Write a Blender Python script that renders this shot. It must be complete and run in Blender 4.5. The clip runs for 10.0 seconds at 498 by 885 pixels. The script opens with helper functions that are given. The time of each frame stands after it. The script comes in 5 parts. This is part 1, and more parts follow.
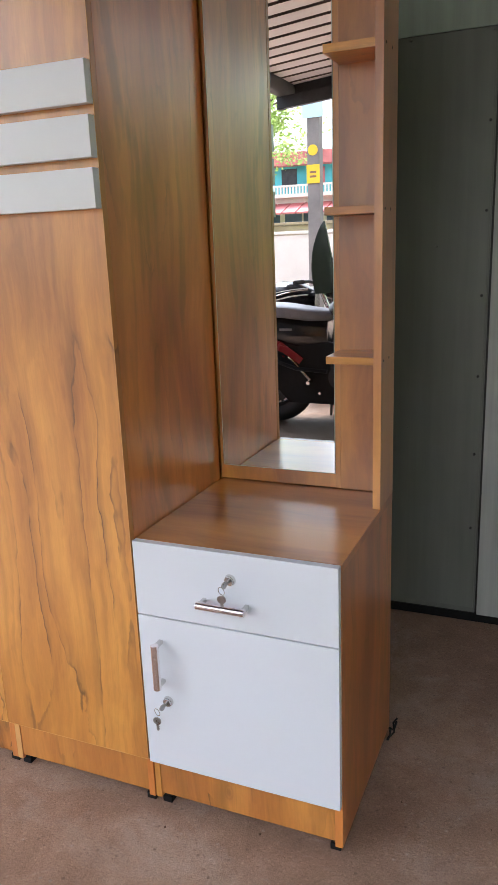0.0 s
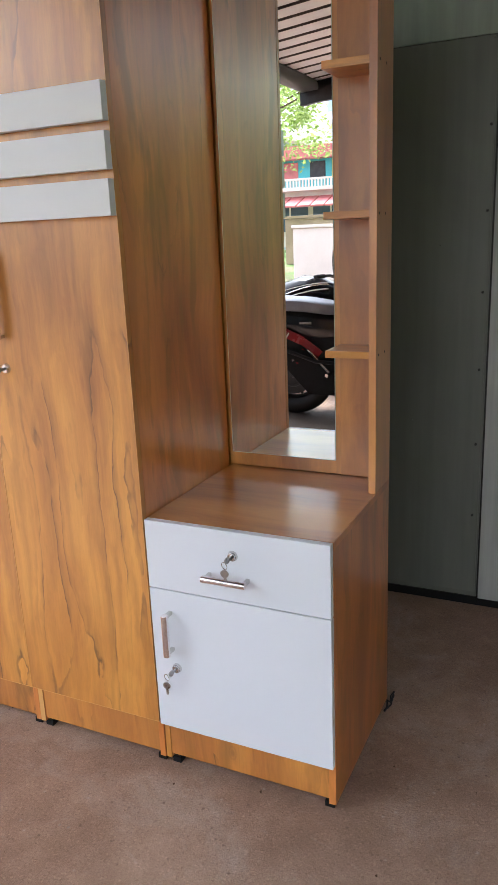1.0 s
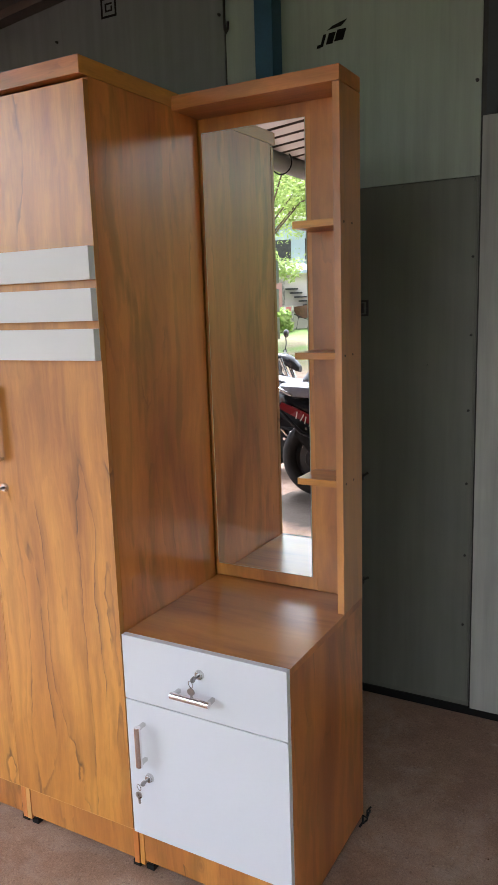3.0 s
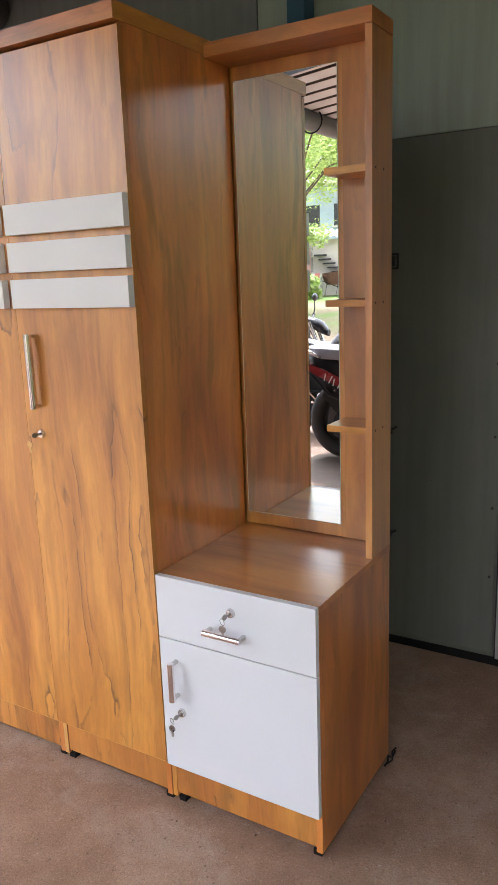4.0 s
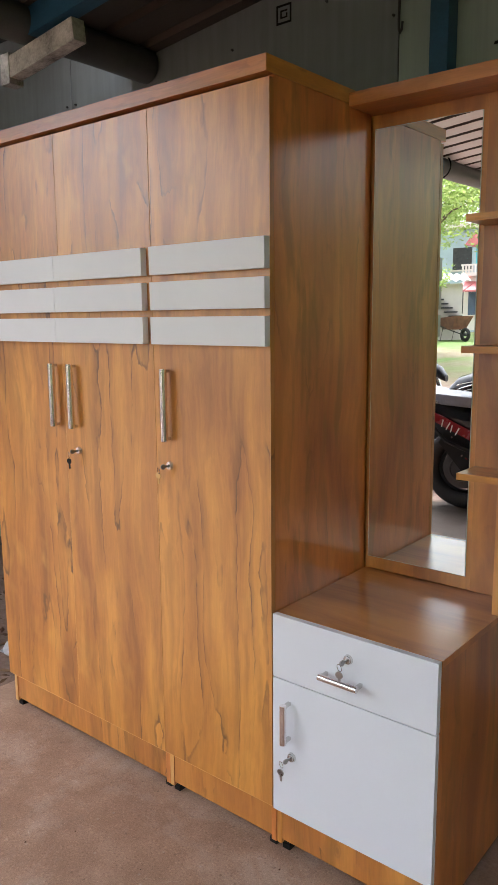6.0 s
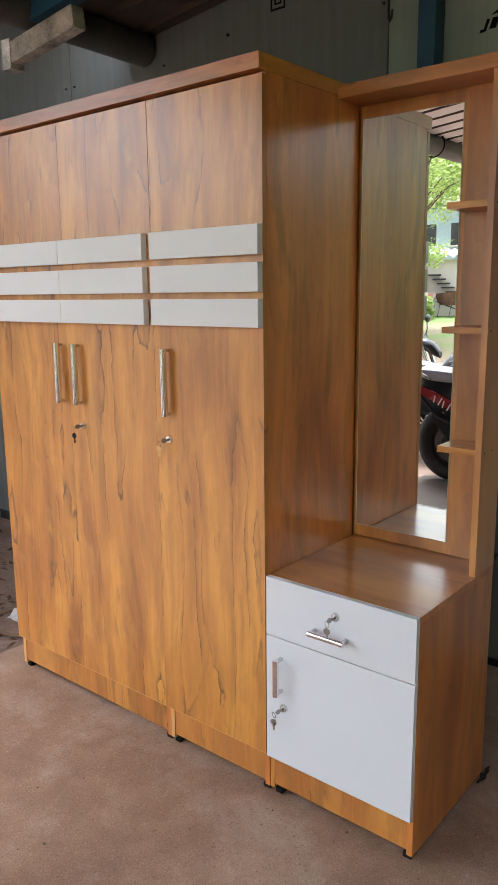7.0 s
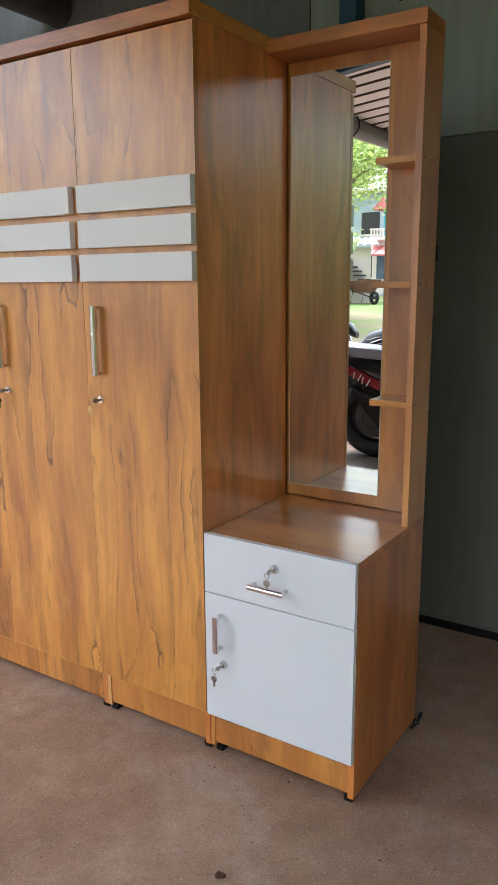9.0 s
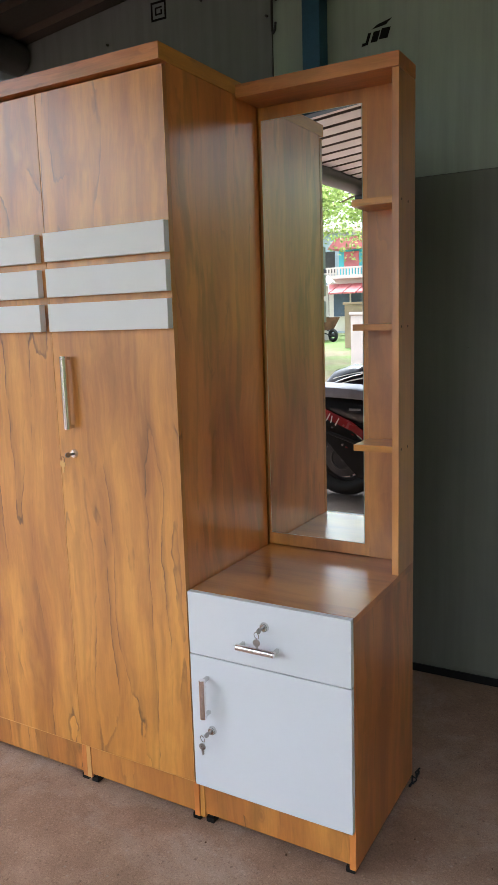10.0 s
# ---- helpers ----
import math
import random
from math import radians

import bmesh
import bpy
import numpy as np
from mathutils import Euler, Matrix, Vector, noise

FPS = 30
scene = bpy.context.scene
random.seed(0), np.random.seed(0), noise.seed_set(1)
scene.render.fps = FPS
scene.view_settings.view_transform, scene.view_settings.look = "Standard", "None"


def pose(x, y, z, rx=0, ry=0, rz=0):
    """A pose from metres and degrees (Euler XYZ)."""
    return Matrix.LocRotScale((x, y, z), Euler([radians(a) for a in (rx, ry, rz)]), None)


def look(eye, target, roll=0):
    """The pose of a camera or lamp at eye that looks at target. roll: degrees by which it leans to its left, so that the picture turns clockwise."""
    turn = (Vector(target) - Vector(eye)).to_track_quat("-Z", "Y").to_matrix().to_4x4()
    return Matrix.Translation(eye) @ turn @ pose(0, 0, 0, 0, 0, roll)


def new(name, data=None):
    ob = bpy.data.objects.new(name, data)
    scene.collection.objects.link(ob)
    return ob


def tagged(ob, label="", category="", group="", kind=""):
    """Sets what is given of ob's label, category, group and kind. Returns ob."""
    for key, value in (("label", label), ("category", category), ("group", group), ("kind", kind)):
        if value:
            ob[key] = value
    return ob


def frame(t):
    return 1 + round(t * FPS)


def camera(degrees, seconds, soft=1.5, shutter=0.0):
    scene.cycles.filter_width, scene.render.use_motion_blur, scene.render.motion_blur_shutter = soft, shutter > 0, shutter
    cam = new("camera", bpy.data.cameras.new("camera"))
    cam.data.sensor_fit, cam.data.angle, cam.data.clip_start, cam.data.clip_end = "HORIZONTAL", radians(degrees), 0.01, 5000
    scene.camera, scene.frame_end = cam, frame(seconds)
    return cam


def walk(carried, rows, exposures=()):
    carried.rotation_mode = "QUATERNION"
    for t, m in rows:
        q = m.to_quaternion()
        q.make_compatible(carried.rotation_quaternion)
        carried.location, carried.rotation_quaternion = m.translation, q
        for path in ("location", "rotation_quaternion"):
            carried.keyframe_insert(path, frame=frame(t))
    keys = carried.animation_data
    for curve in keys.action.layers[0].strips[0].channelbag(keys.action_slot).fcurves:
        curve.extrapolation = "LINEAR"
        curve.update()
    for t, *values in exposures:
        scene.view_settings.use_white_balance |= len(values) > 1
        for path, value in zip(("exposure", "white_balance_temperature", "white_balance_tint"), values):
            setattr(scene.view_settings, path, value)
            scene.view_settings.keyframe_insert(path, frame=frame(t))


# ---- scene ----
cam = camera(37.0, 10.0, soft=1.1)
PATH = [
    (0, (0.83, -1.259, 1.278), (0.062, 0.514, 0.765), -2.2),
    (0.5, (0.908, -1.32, 1.265), (0.111, 0.417, 0.675), -2.4),
    (1, (0.934, -1.356, 1.299), (0.099, 0.383, 0.769), -2.4),
    (1.5, (0.97, -1.355, 1.363), (0.115, 0.403, 0.943), -2.3),
    (2, (0.976, -1.341, 1.413), (0.122, 0.436, 1.072), -2.2),
    (3.3, (1.176, -1.36, 1.471), (0.174, 0.329, 1.093), -1.9),
    (3.5, (1.18, -1.376, 1.459), (0.162, 0.299, 1.061), -2.0),
    (4, (1.155, -1.395, 1.418), (0.136, 0.269, 0.98), -2.1),
    (4.5, (1.083, -1.424, 1.379), (0.067, 0.257, 1.004), -2.1),
    (5, (1.011, -1.43, 1.374), (-0.078, 0.217, 1.054), -2.0),
    (5.5, (1.048, -1.413, 1.389), (-0.176, 0.14, 1.084), -1.5),
    (6.8, (1.193, -1.5, 1.456), (-0.077, 0.003, 1.095), -0.5),
    (7, (1.203, -1.525, 1.44), (-0.043, -0.011, 1.049), -0.6),
    (7.5, (1.219, -1.573, 1.378), (0.002, -0.044, 0.953), -0.7),
    (8, (1.206, -1.586, 1.353), (0.03, -0.042, 0.869), -0.2),
    (8.5, (1.197, -1.582, 1.339), (0.087, 0.013, 0.864), 0.1),
    (9, (1.168, -1.566, 1.348), (0.105, 0.075, 0.929), -0.4),
    (9.5, (1.122, -1.552, 1.363), (0.096, 0.128, 1.011), -1.4),
    (10, (1.081, -1.52, 1.364), (0.094, 0.19, 1.045), -1.8),
]
walk(cam, [(t, look(eye, target, roll)) for t, eye, target, roll in PATH],
     exposures=[(0.0, 2.58, 5900, 13), (2.0, 2.50, 5820, 12), (4.0, 2.69, 6110, 15), (5.0, 2.57, 6080, 15), (5.5, 2.32, 6120, 14), (7.5, 2.47, 6120, 11), (8.5, 2.40, 6000, 10), (10.0, 2.44, 5850, 9)])

# ---- world and light: bright overcast day, the shed is open to the yard ----
world = bpy.data.worlds.new("overcast_sky")
scene.world = world
world.use_nodes = True
wn = world.node_tree
wn.nodes.clear()
sky = wn.nodes.new("ShaderNodeTexSky")
sky.sky_type = "NISHITA"
sky.sun_disc = False
sky.sun_elevation = radians(66)
sky.sun_rotation = radians(226)
sky.air_density = 1.2
sky.dust_density = 4.0
sky.ozone_density = 1.0
bg = wn.nodes.new("ShaderNodeBackground")
bg.inputs["Strength"].default_value = 0.15
wo = wn.nodes.new("ShaderNodeOutputWorld")
haze = wn.nodes.new("ShaderNodeHueSaturation")
haze.inputs["Saturation"].default_value = 0.15
wn.links.new(sky.outputs["Color"], haze.inputs["Color"])
wn.links.new(haze.outputs["Color"], bg.inputs["Color"])
wn.links.new(bg.outputs["Background"], wo.inputs["Surface"])

sun_data = bpy.data.lights.new("sun", "SUN")
sun_data.energy = 1.4
sun_data.angle = radians(24)
sun_data.color = (1.0, 0.98, 0.95)
sun = new("sun", sun_data)
sun.matrix_world = look((-16.0, -15.5, 50.0), (0, 0, 0))


# ---- node helpers ----
def material(name):
    m = bpy.data.materials.new(name)
    m.use_nodes = True
    nt = m.node_tree
    return m, nt, nt.nodes["Principled BSDF"]


def plug(nt, socket, value):
    if isinstance(value, bpy.types.NodeSocket):
        nt.links.new(value, socket)
    elif isinstance(value, (tuple, list)) and len(value) == 3 and socket.type == "RGBA":
        socket.default_value = (*value, 1)
    else:
        socket.default_value = value


def n_math(nt, op, a, b=0.0, clamp=False):
    n = nt.nodes.new("ShaderNodeMath")
    n.operation = op
    n.use_clamp = clamp
    plug(nt, n.inputs[0], a)
    plug(nt, n.inputs[1], b)
    return n.outputs[0]


def n_vec(nt, op, a, b):
    n = nt.nodes.new("ShaderNodeVectorMath")
    n.operation = op
    plug(nt, n.inputs[0], a)
    plug(nt, n.inputs[1], b)
    return n.outputs[0]


def n_noise(nt, vec, scale, detail=3.0, rough=0.5, distortion=0.0, color=False):
    n = nt.nodes.new("ShaderNodeTexNoise")
    plug(nt, n.inputs["Vector"], vec)
    n.inputs["Scale"].default_value = scale
    n.inputs["Detail"].default_value = detail
    n.inputs["Roughness"].default_value = rough
    n.inputs["Distortion"].default_value = distortion
    return n.outputs["Color"] if color else n.outputs["Fac"]


def n_ramp(nt, fac, stops):
    n = nt.nodes.new("ShaderNodeValToRGB")
    plug(nt, n.inputs[0], fac)
    e = n.color_ramp.elements
    while len(e) < len(stops):
        e.new(0.5)
    for k, (p, c) in enumerate(stops):
        e[k].position = p
        e[k].color = (*c, 1) if isinstance(c, (tuple, list)) else (c, c, c, 1)
    return n.outputs["Color"]


def n_mix(nt, fac, a, b, blend="MIX"):
    n = nt.nodes.new("ShaderNodeMix")
    n.data_type = "RGBA"
    n.blend_type = blend
    plug(nt, n.inputs[0], fac)
    plug(nt, n.inputs[6], a)
    plug(nt, n.inputs[7], b)
    return n.outputs[2]


def n_bump(nt, bsdf, height, strength, distance):
    n = nt.nodes.new("ShaderNodeBump")
    n.inputs["Strength"].default_value = strength
    n.inputs["Distance"].default_value = distance
    plug(nt, n.inputs["Height"], height)
    nt.links.new(n.outputs["Normal"], bsdf.inputs["Normal"])


def position(nt, shuffle=0.0):
    g = nt.nodes.new("ShaderNodeNewGeometry").outputs["Position"]
    if shuffle:
        r = nt.nodes.new("ShaderNodeObjectInfo").outputs["Random"]
        v = n_vec(nt, "SCALE", (13.1, 7.7, 5.3), (0, 0, 0))
        v.node.inputs["Scale"].default_value = 1.0
        nt.links.new(n_math(nt, "MULTIPLY", r, shuffle), v.node.inputs["Scale"])
        g = n_vec(nt, "ADD", g, v)
    return g


def wood(name, along, rough=0.30, coat=0.0, veins=0.9, flames=0.5, figure=0.5, red=0.0, deep=1.0, fine=1.0, gloss=(0.27, 1.55), spec=1.0):
    """Wood-print laminate, grain along one axis: golden bands, thin dark contour veins in clusters, soft brown flames, rare knots."""
    m, nt, b = material(name)
    p = position(nt, 1.0)
    long_way = {"z": 2, "x": 0, "y": 1}[along]

    def stretched(k):
        return n_vec(nt, "MULTIPLY", p, tuple(k if a == long_way else 1.0 for a in range(3)))

    def off(v, dx):
        return n_vec(nt, "ADD", v, dx)

    def swing(k, scale, detail, amount):
        c = n_vec(nt, "SUBTRACT", n_noise(nt, stretched(k), scale, detail, color=True), (0.5, 0.5, 0.5))
        return n_vec(nt, "MULTIPLY", c, (amount, amount, amount))

    sway = swing(0.35, 4.5, 1.0, 0.11)
    wobble = swing(0.55, 16.0, 2.0, 0.020)
    fray = swing(0.4, 70.0, 2.0, 0.008)
    bent = n_vec(nt, "ADD", n_vec(nt, "ADD", sway, wobble), fray)
    # knots: rare eyes in the flat of the board, the grain drawn round them
    sep = nt.nodes.new("ShaderNodeSeparateXYZ")
    nt.links.new(p, sep.inputs[0])
    cross = [a for a in range(3) if a != long_way]
    flat = nt.nodes.new("ShaderNodeCombineXYZ")
    nt.links.new(n_math(nt, "ADD", sep.outputs[cross[0]], sep.outputs[cross[1]]), flat.inputs[0])
    nt.links.new(n_math(nt, "MULTIPLY", sep.outputs[long_way], 0.5), flat.inputs[1])
    vo = nt.nodes.new("ShaderNodeTexVoronoi")
    vo.voronoi_dimensions = "2D"
    vo.inputs["Scale"].default_value = 5.0
    nt.links.new(n_vec(nt, "ADD", flat.outputs[0], n_vec(nt, "MULTIPLY", wobble, (0.4, 0.4, 0.4))), vo.inputs["Vector"])
    cell = nt.nodes.new("ShaderNodeSeparateColor")
    nt.links.new(vo.outputs["Color"], cell.inputs[0])
    chosen = n_ramp(nt, cell.outputs[0], [(0.95, 0.0), (0.96, 1.0)])
    eye = n_math(nt, "MULTIPLY", n_ramp(nt, vo.outputs["Distance"], [(0.0, 0.55), (0.02, 0.45), (0.032, 0.25), (0.045, 0.35), (0.06, 0.15), (0.12, 0.0)]), chosen)
    push = n_math(nt, "MULTIPLY", n_ramp(nt, vo.outputs["Distance"], [(0.0, 1.0), (0.34, 0.0)]), n_math(nt, "MULTIPLY", chosen, 0.10))
    # base tone
    broad = n_noise(nt, n_vec(nt, "ADD", stretched(0.2), sway), 7.0, 3.0, 0.5)
    band = n_noise(nt, n_vec(nt, "ADD", stretched(0.05), bent), 19.0, 3.0, 0.55)
    streak = n_noise(nt, n_vec(nt, "ADD", stretched(0.03), bent), 75.0, 3.0, 0.6)
    f = n_math(nt, "ADD", n_math(nt, "MULTIPLY", broad, 0.66), n_math(nt, "ADD", n_math(nt, "MULTIPLY", band, 0.23), n_math(nt, "MULTIPLY", streak, 0.11)))
    tones = [(0.37, (0.36, 0.127, 0.022)), (0.44, (0.48, 0.189, 0.033)), (0.51, (0.58, 0.244, 0.042)), (0.60, (0.70, 0.325, 0.060))]
    col = n_ramp(nt, f, [(k, (c[0] * deep, c[1] * deep * (1 - 0.18 * red), c[2] * deep * (1 + 0.04 * red))) for k, c in tones])
    # pale shimmer across the grain
    shimmer = n_noise(nt, n_vec(nt, "ADD", stretched(0.6), n_vec(nt, "MULTIPLY", wobble, (2.0, 2.0, 2.0))), 13.0, 2.0, 0.5)
    glow = n_math(nt, "MULTIPLY", n_ramp(nt, shimmer, [(0.52, 0.0), (0.70, 1.0)]), n_ramp(nt, n_noise(nt, off(stretched(0.2), (7.7, 2.2, 5.1)), 6.0, 2.0), [(0.42, 0.1), (0.6, 1.0)]))
    col = n_mix(nt, n_math(nt, "MULTIPLY", glow, 0.5 * figure), col, (0.70, 0.36, 0.075))
    # soft flames
    flame = n_noise(nt, n_vec(nt, "ADD", stretched(0.12), bent), 24.0, 2.5, 0.55)
    patch = n_ramp(nt, n_noise(nt, off(stretched(0.17), (5.5, 0.7, 8.1)), 6.0, 2.0), [(0.36, 0.12), (0.58, 1.0)])
    col = n_mix(nt, n_math(nt, "MULTIPLY", n_math(nt, "MULTIPLY", n_ramp(nt, flame, [(0.49, 0.0), (0.66, 1.0)]), patch), flames), col, (0.325, 0.132, 0.019))
    # veins: contour lines of a stretched field, soft on one side and sharp on the other
    field = n_math(nt, "ADD", n_noise(nt, n_vec(nt, "ADD", off(stretched(0.10), (8.9, 1.4, 3.1)), bent), 7.0, 1.5, 0.45), push)
    saw = n_math(nt, "FRACT", n_math(nt, "MULTIPLY", field, 7.0))
    line = n_ramp(nt, saw, [(0.0, 0.0), (0.45, 0.0), (0.78, 0.22), (0.90, 0.40), (0.95, 1.0), (0.98, 0.8), (1.0, 0.0)])
    where = n_ramp(nt, n_noise(nt, off(stretched(0.14), (3.3, 1.7, 0.4)), 6.0, 3.0, 0.6), [(0.40, 0.0), (0.53, 1.0)])
    broken = n_ramp(nt, n_noise(nt, off(stretched(0.3), (1.1, 6.7, 2.9)), 15.0, 3.0, 0.6), [(0.43, 0.05), (0.58, 1.0)])
    vein = n_math(nt, "MULTIPLY", n_math(nt, "MULTIPLY", line, where), broken)
    col = n_mix(nt, n_math(nt, "MULTIPLY", vein, veins), col, (0.14, 0.050, 0.009))
    dash = n_math(nt, "MULTIPLY", n_ramp(nt, n_noise(nt, n_vec(nt, "ADD", stretched(0.06), bent), 52.0, 2.0, 0.5), [(0.62, 0.0), (0.70, 1.0)]), patch)
    if flames:
        col = n_mix(nt, n_math(nt, "MULTIPLY", dash, 0.6 * flames * fine), col, (0.18, 0.060, 0.013))
    if veins > 0.5:
        col = n_mix(nt, eye, col, (0.12, 0.042, 0.010))
    pore = n_noise(nt, stretched(0.02), 330.0, 2.0, 0.6)
    col = n_mix(nt, 0.22 * fine, col, n_ramp(nt, streak, [(0.35, (0.72, 0.68, 0.64)), (0.6, (1.08, 1.08, 1.08))]), "MULTIPLY")
    col = n_mix(nt, 0.16 * fine, col, n_ramp(nt, pore, [(0.35, (0.6, 0.55, 0.5)), (0.6, (1.05, 1.05, 1.05))]), "MULTIPLY")
    plug(nt, b.inputs["Base Color"], col)
    plug(nt, b.inputs["Roughness"], n_math(nt, "ADD", n_math(nt, "MULTIPLY", broad, 0.05), rough - 0.025))
    b.inputs["Specular IOR Level"].default_value = spec
    b.inputs["Coat Weight"].default_value = coat
    b.inputs["Coat Roughness"].default_value, b.inputs["Coat IOR"].default_value = gloss
    return m


def painted(name, color, rough=0.5, vary=0.12, scale=3.0, grain=160.0, metal=0.0, bump=0.05, shuffle=1.0):
    """Paint, plastic or bare stuff with blotches and a fine grain."""
    m, nt, b = material(name)
    p = position(nt, shuffle)
    big = n_noise(nt, p, scale, 4.0, 0.6)
    fine = n_noise(nt, p, grain, 2.0, 0.6)
    lo, hi = tuple(c * (1 - vary) for c in color), tuple(min(1.0, c * (1 + vary)) for c in color)
    col = n_ramp(nt, n_math(nt, "ADD", n_math(nt, "MULTIPLY", big, 0.75), n_math(nt, "MULTIPLY", fine, 0.25)), [(0.3, lo), (0.7, hi)])
    plug(nt, b.inputs["Base Color"], col)
    plug(nt, b.inputs["Roughness"], n_math(nt, "ADD", n_math(nt, "MULTIPLY", big, 0.2), rough - 0.1))
    b.inputs["Metallic"].default_value = metal
    n_bump(nt, b, fine, bump, 0.001)
    return m


WOOD_Z = wood("wood_laminate_upright", "z", 0.36, 0.15, 1.0, 0.45, 1.0, 0.1, 0.98, 0.7)
WOOD_X = wood("wood_laminate_lengthwise", "x")
WOOD_Y = wood("wood_laminate_depthwise", "y")
WOOD_PLAIN = wood("plain_wood_laminate_upright", "z", 0.42, 1.0, 0.3, 0.28, 0.2, 0.3, 0.94, 0.4, (0.33, 1.72), 0.5)
WOOD_TOP = wood("wood_laminate_polished_top", "x", 0.32, 1.0, 0.0, 0.0, 0.0, 0.4, 0.84, 0.2, (0.25, 1.75), 0.6)
WOOD_BASE = wood("streaked_wood_laminate_plinth", "z", 0.36, 0.15, 0.9, 0.9, 0.5, 0.5, 0.88, 0.8)
# darker, redder laminate copy: dim light on the top boards is in its colour
WOOD_TRIM = wood("dimmed_wood_laminate_lengthwise", "x", 0.38, 0.0, 0.3, 0.7, 0.2, 1.0, 0.80)
WOOD_SIDE = wood("straight_grained_wood_laminate", "z", 0.48, 1.0, 0.4, 0.75, 0.0, 1.1, 0.99, 0.2, (0.28, 1.62), 0.15)
WHITE = painted("white_laminate", (0.685, 0.71, 0.77), 0.42, 0.02, 2.0, 400.0, 0.0, 0.03)
CREAM = painted("white_strip_laminate", (0.72, 0.735, 0.75), 0.42, 0.03, 4.0, 400.0, 0.0, 0.03)
EDGE_BAND = painted("pale_edge_band", (0.66, 0.37, 0.14), 0.4, 0.08)
STEEL = painted("brushed_steel", (0.90, 0.85, 0.86), 0.23, 0.02, 3.0, 900.0, 1.0, 0.0)
KEY_STEEL = painted("worn_key_steel", (0.36, 0.35, 0.34), 0.3, 0.15, 60.0, 600.0, 1.0, 0.03)
CHROME = painted("chrome", (0.62, 0.62, 0.62), 0.14, 0.03, 20.0, 300.0, 1.0, 0.0)
BRASS = painted("worn_brass", (0.6, 0.4, 0.18), 0.35, 0.1, 60.0, 300.0, 1.0, 0.05)
BLACK = painted("black_plastic", (0.008, 0.008, 0.009), 0.55, 0.3, 30.0)
BLACK.node_tree.nodes["Principled BSDF"].inputs["Specular IOR Level"].default_value = 0.2
RUBBER = painted("rubber", (0.018, 0.017, 0.017), 0.85, 0.3, 12.0)
DARK_METAL = painted("dark_metal", (0.05, 0.05, 0.052), 0.5, 0.35, 9.0, 120.0, 0.6, 0.2)
BIKE_BLACK = painted("gloss_black_paint", (0.012, 0.012, 0.014), 0.13, 0.2, 5.0)
BIKE_RED = painted("gloss_red_paint", (0.2, 0.012, 0.015), 0.25, 0.15, 5.0)
SMOKED = painted("smoked_windscreen", (0.045, 0.055, 0.05), 0.16, 0.2, 4.0)
# grey stands in for the sky's sheen on dark vinyl
SEAT = painted("sky_sheen_seat_vinyl", (0.2, 0.2, 0.235), 0.45, 0.2, 14.0, 300.0, 0.0, 0.2)
BLUE = painted("blue_steel_paint", (0.018, 0.075, 0.135), 0.5, 0.35, 6.0, 120.0, 0.0, 0.1)
BLACK_MARK = painted("black_print", (0.006, 0.006, 0.006), 0.8, 0.2)
BLACK_MARK.node_tree.nodes["Principled BSDF"].inputs["Specular IOR Level"].default_value = 0.1

m, nt, b = material("mirror_glass")
b.inputs["Base Color"].default_value = (0.86, 0.88, 0.87, 1)
b.inputs["Metallic"].default_value = 1.0
b.inputs["Roughness"].default_value = 0.005
MIRROR = m
m, nt, b = material("mirror_edge_glass")
b.inputs["Base Color"].default_value = (0.62, 0.7, 0.66, 1)
b.inputs["Roughness"].default_value = 0.15
MIRROR_EDGE = m


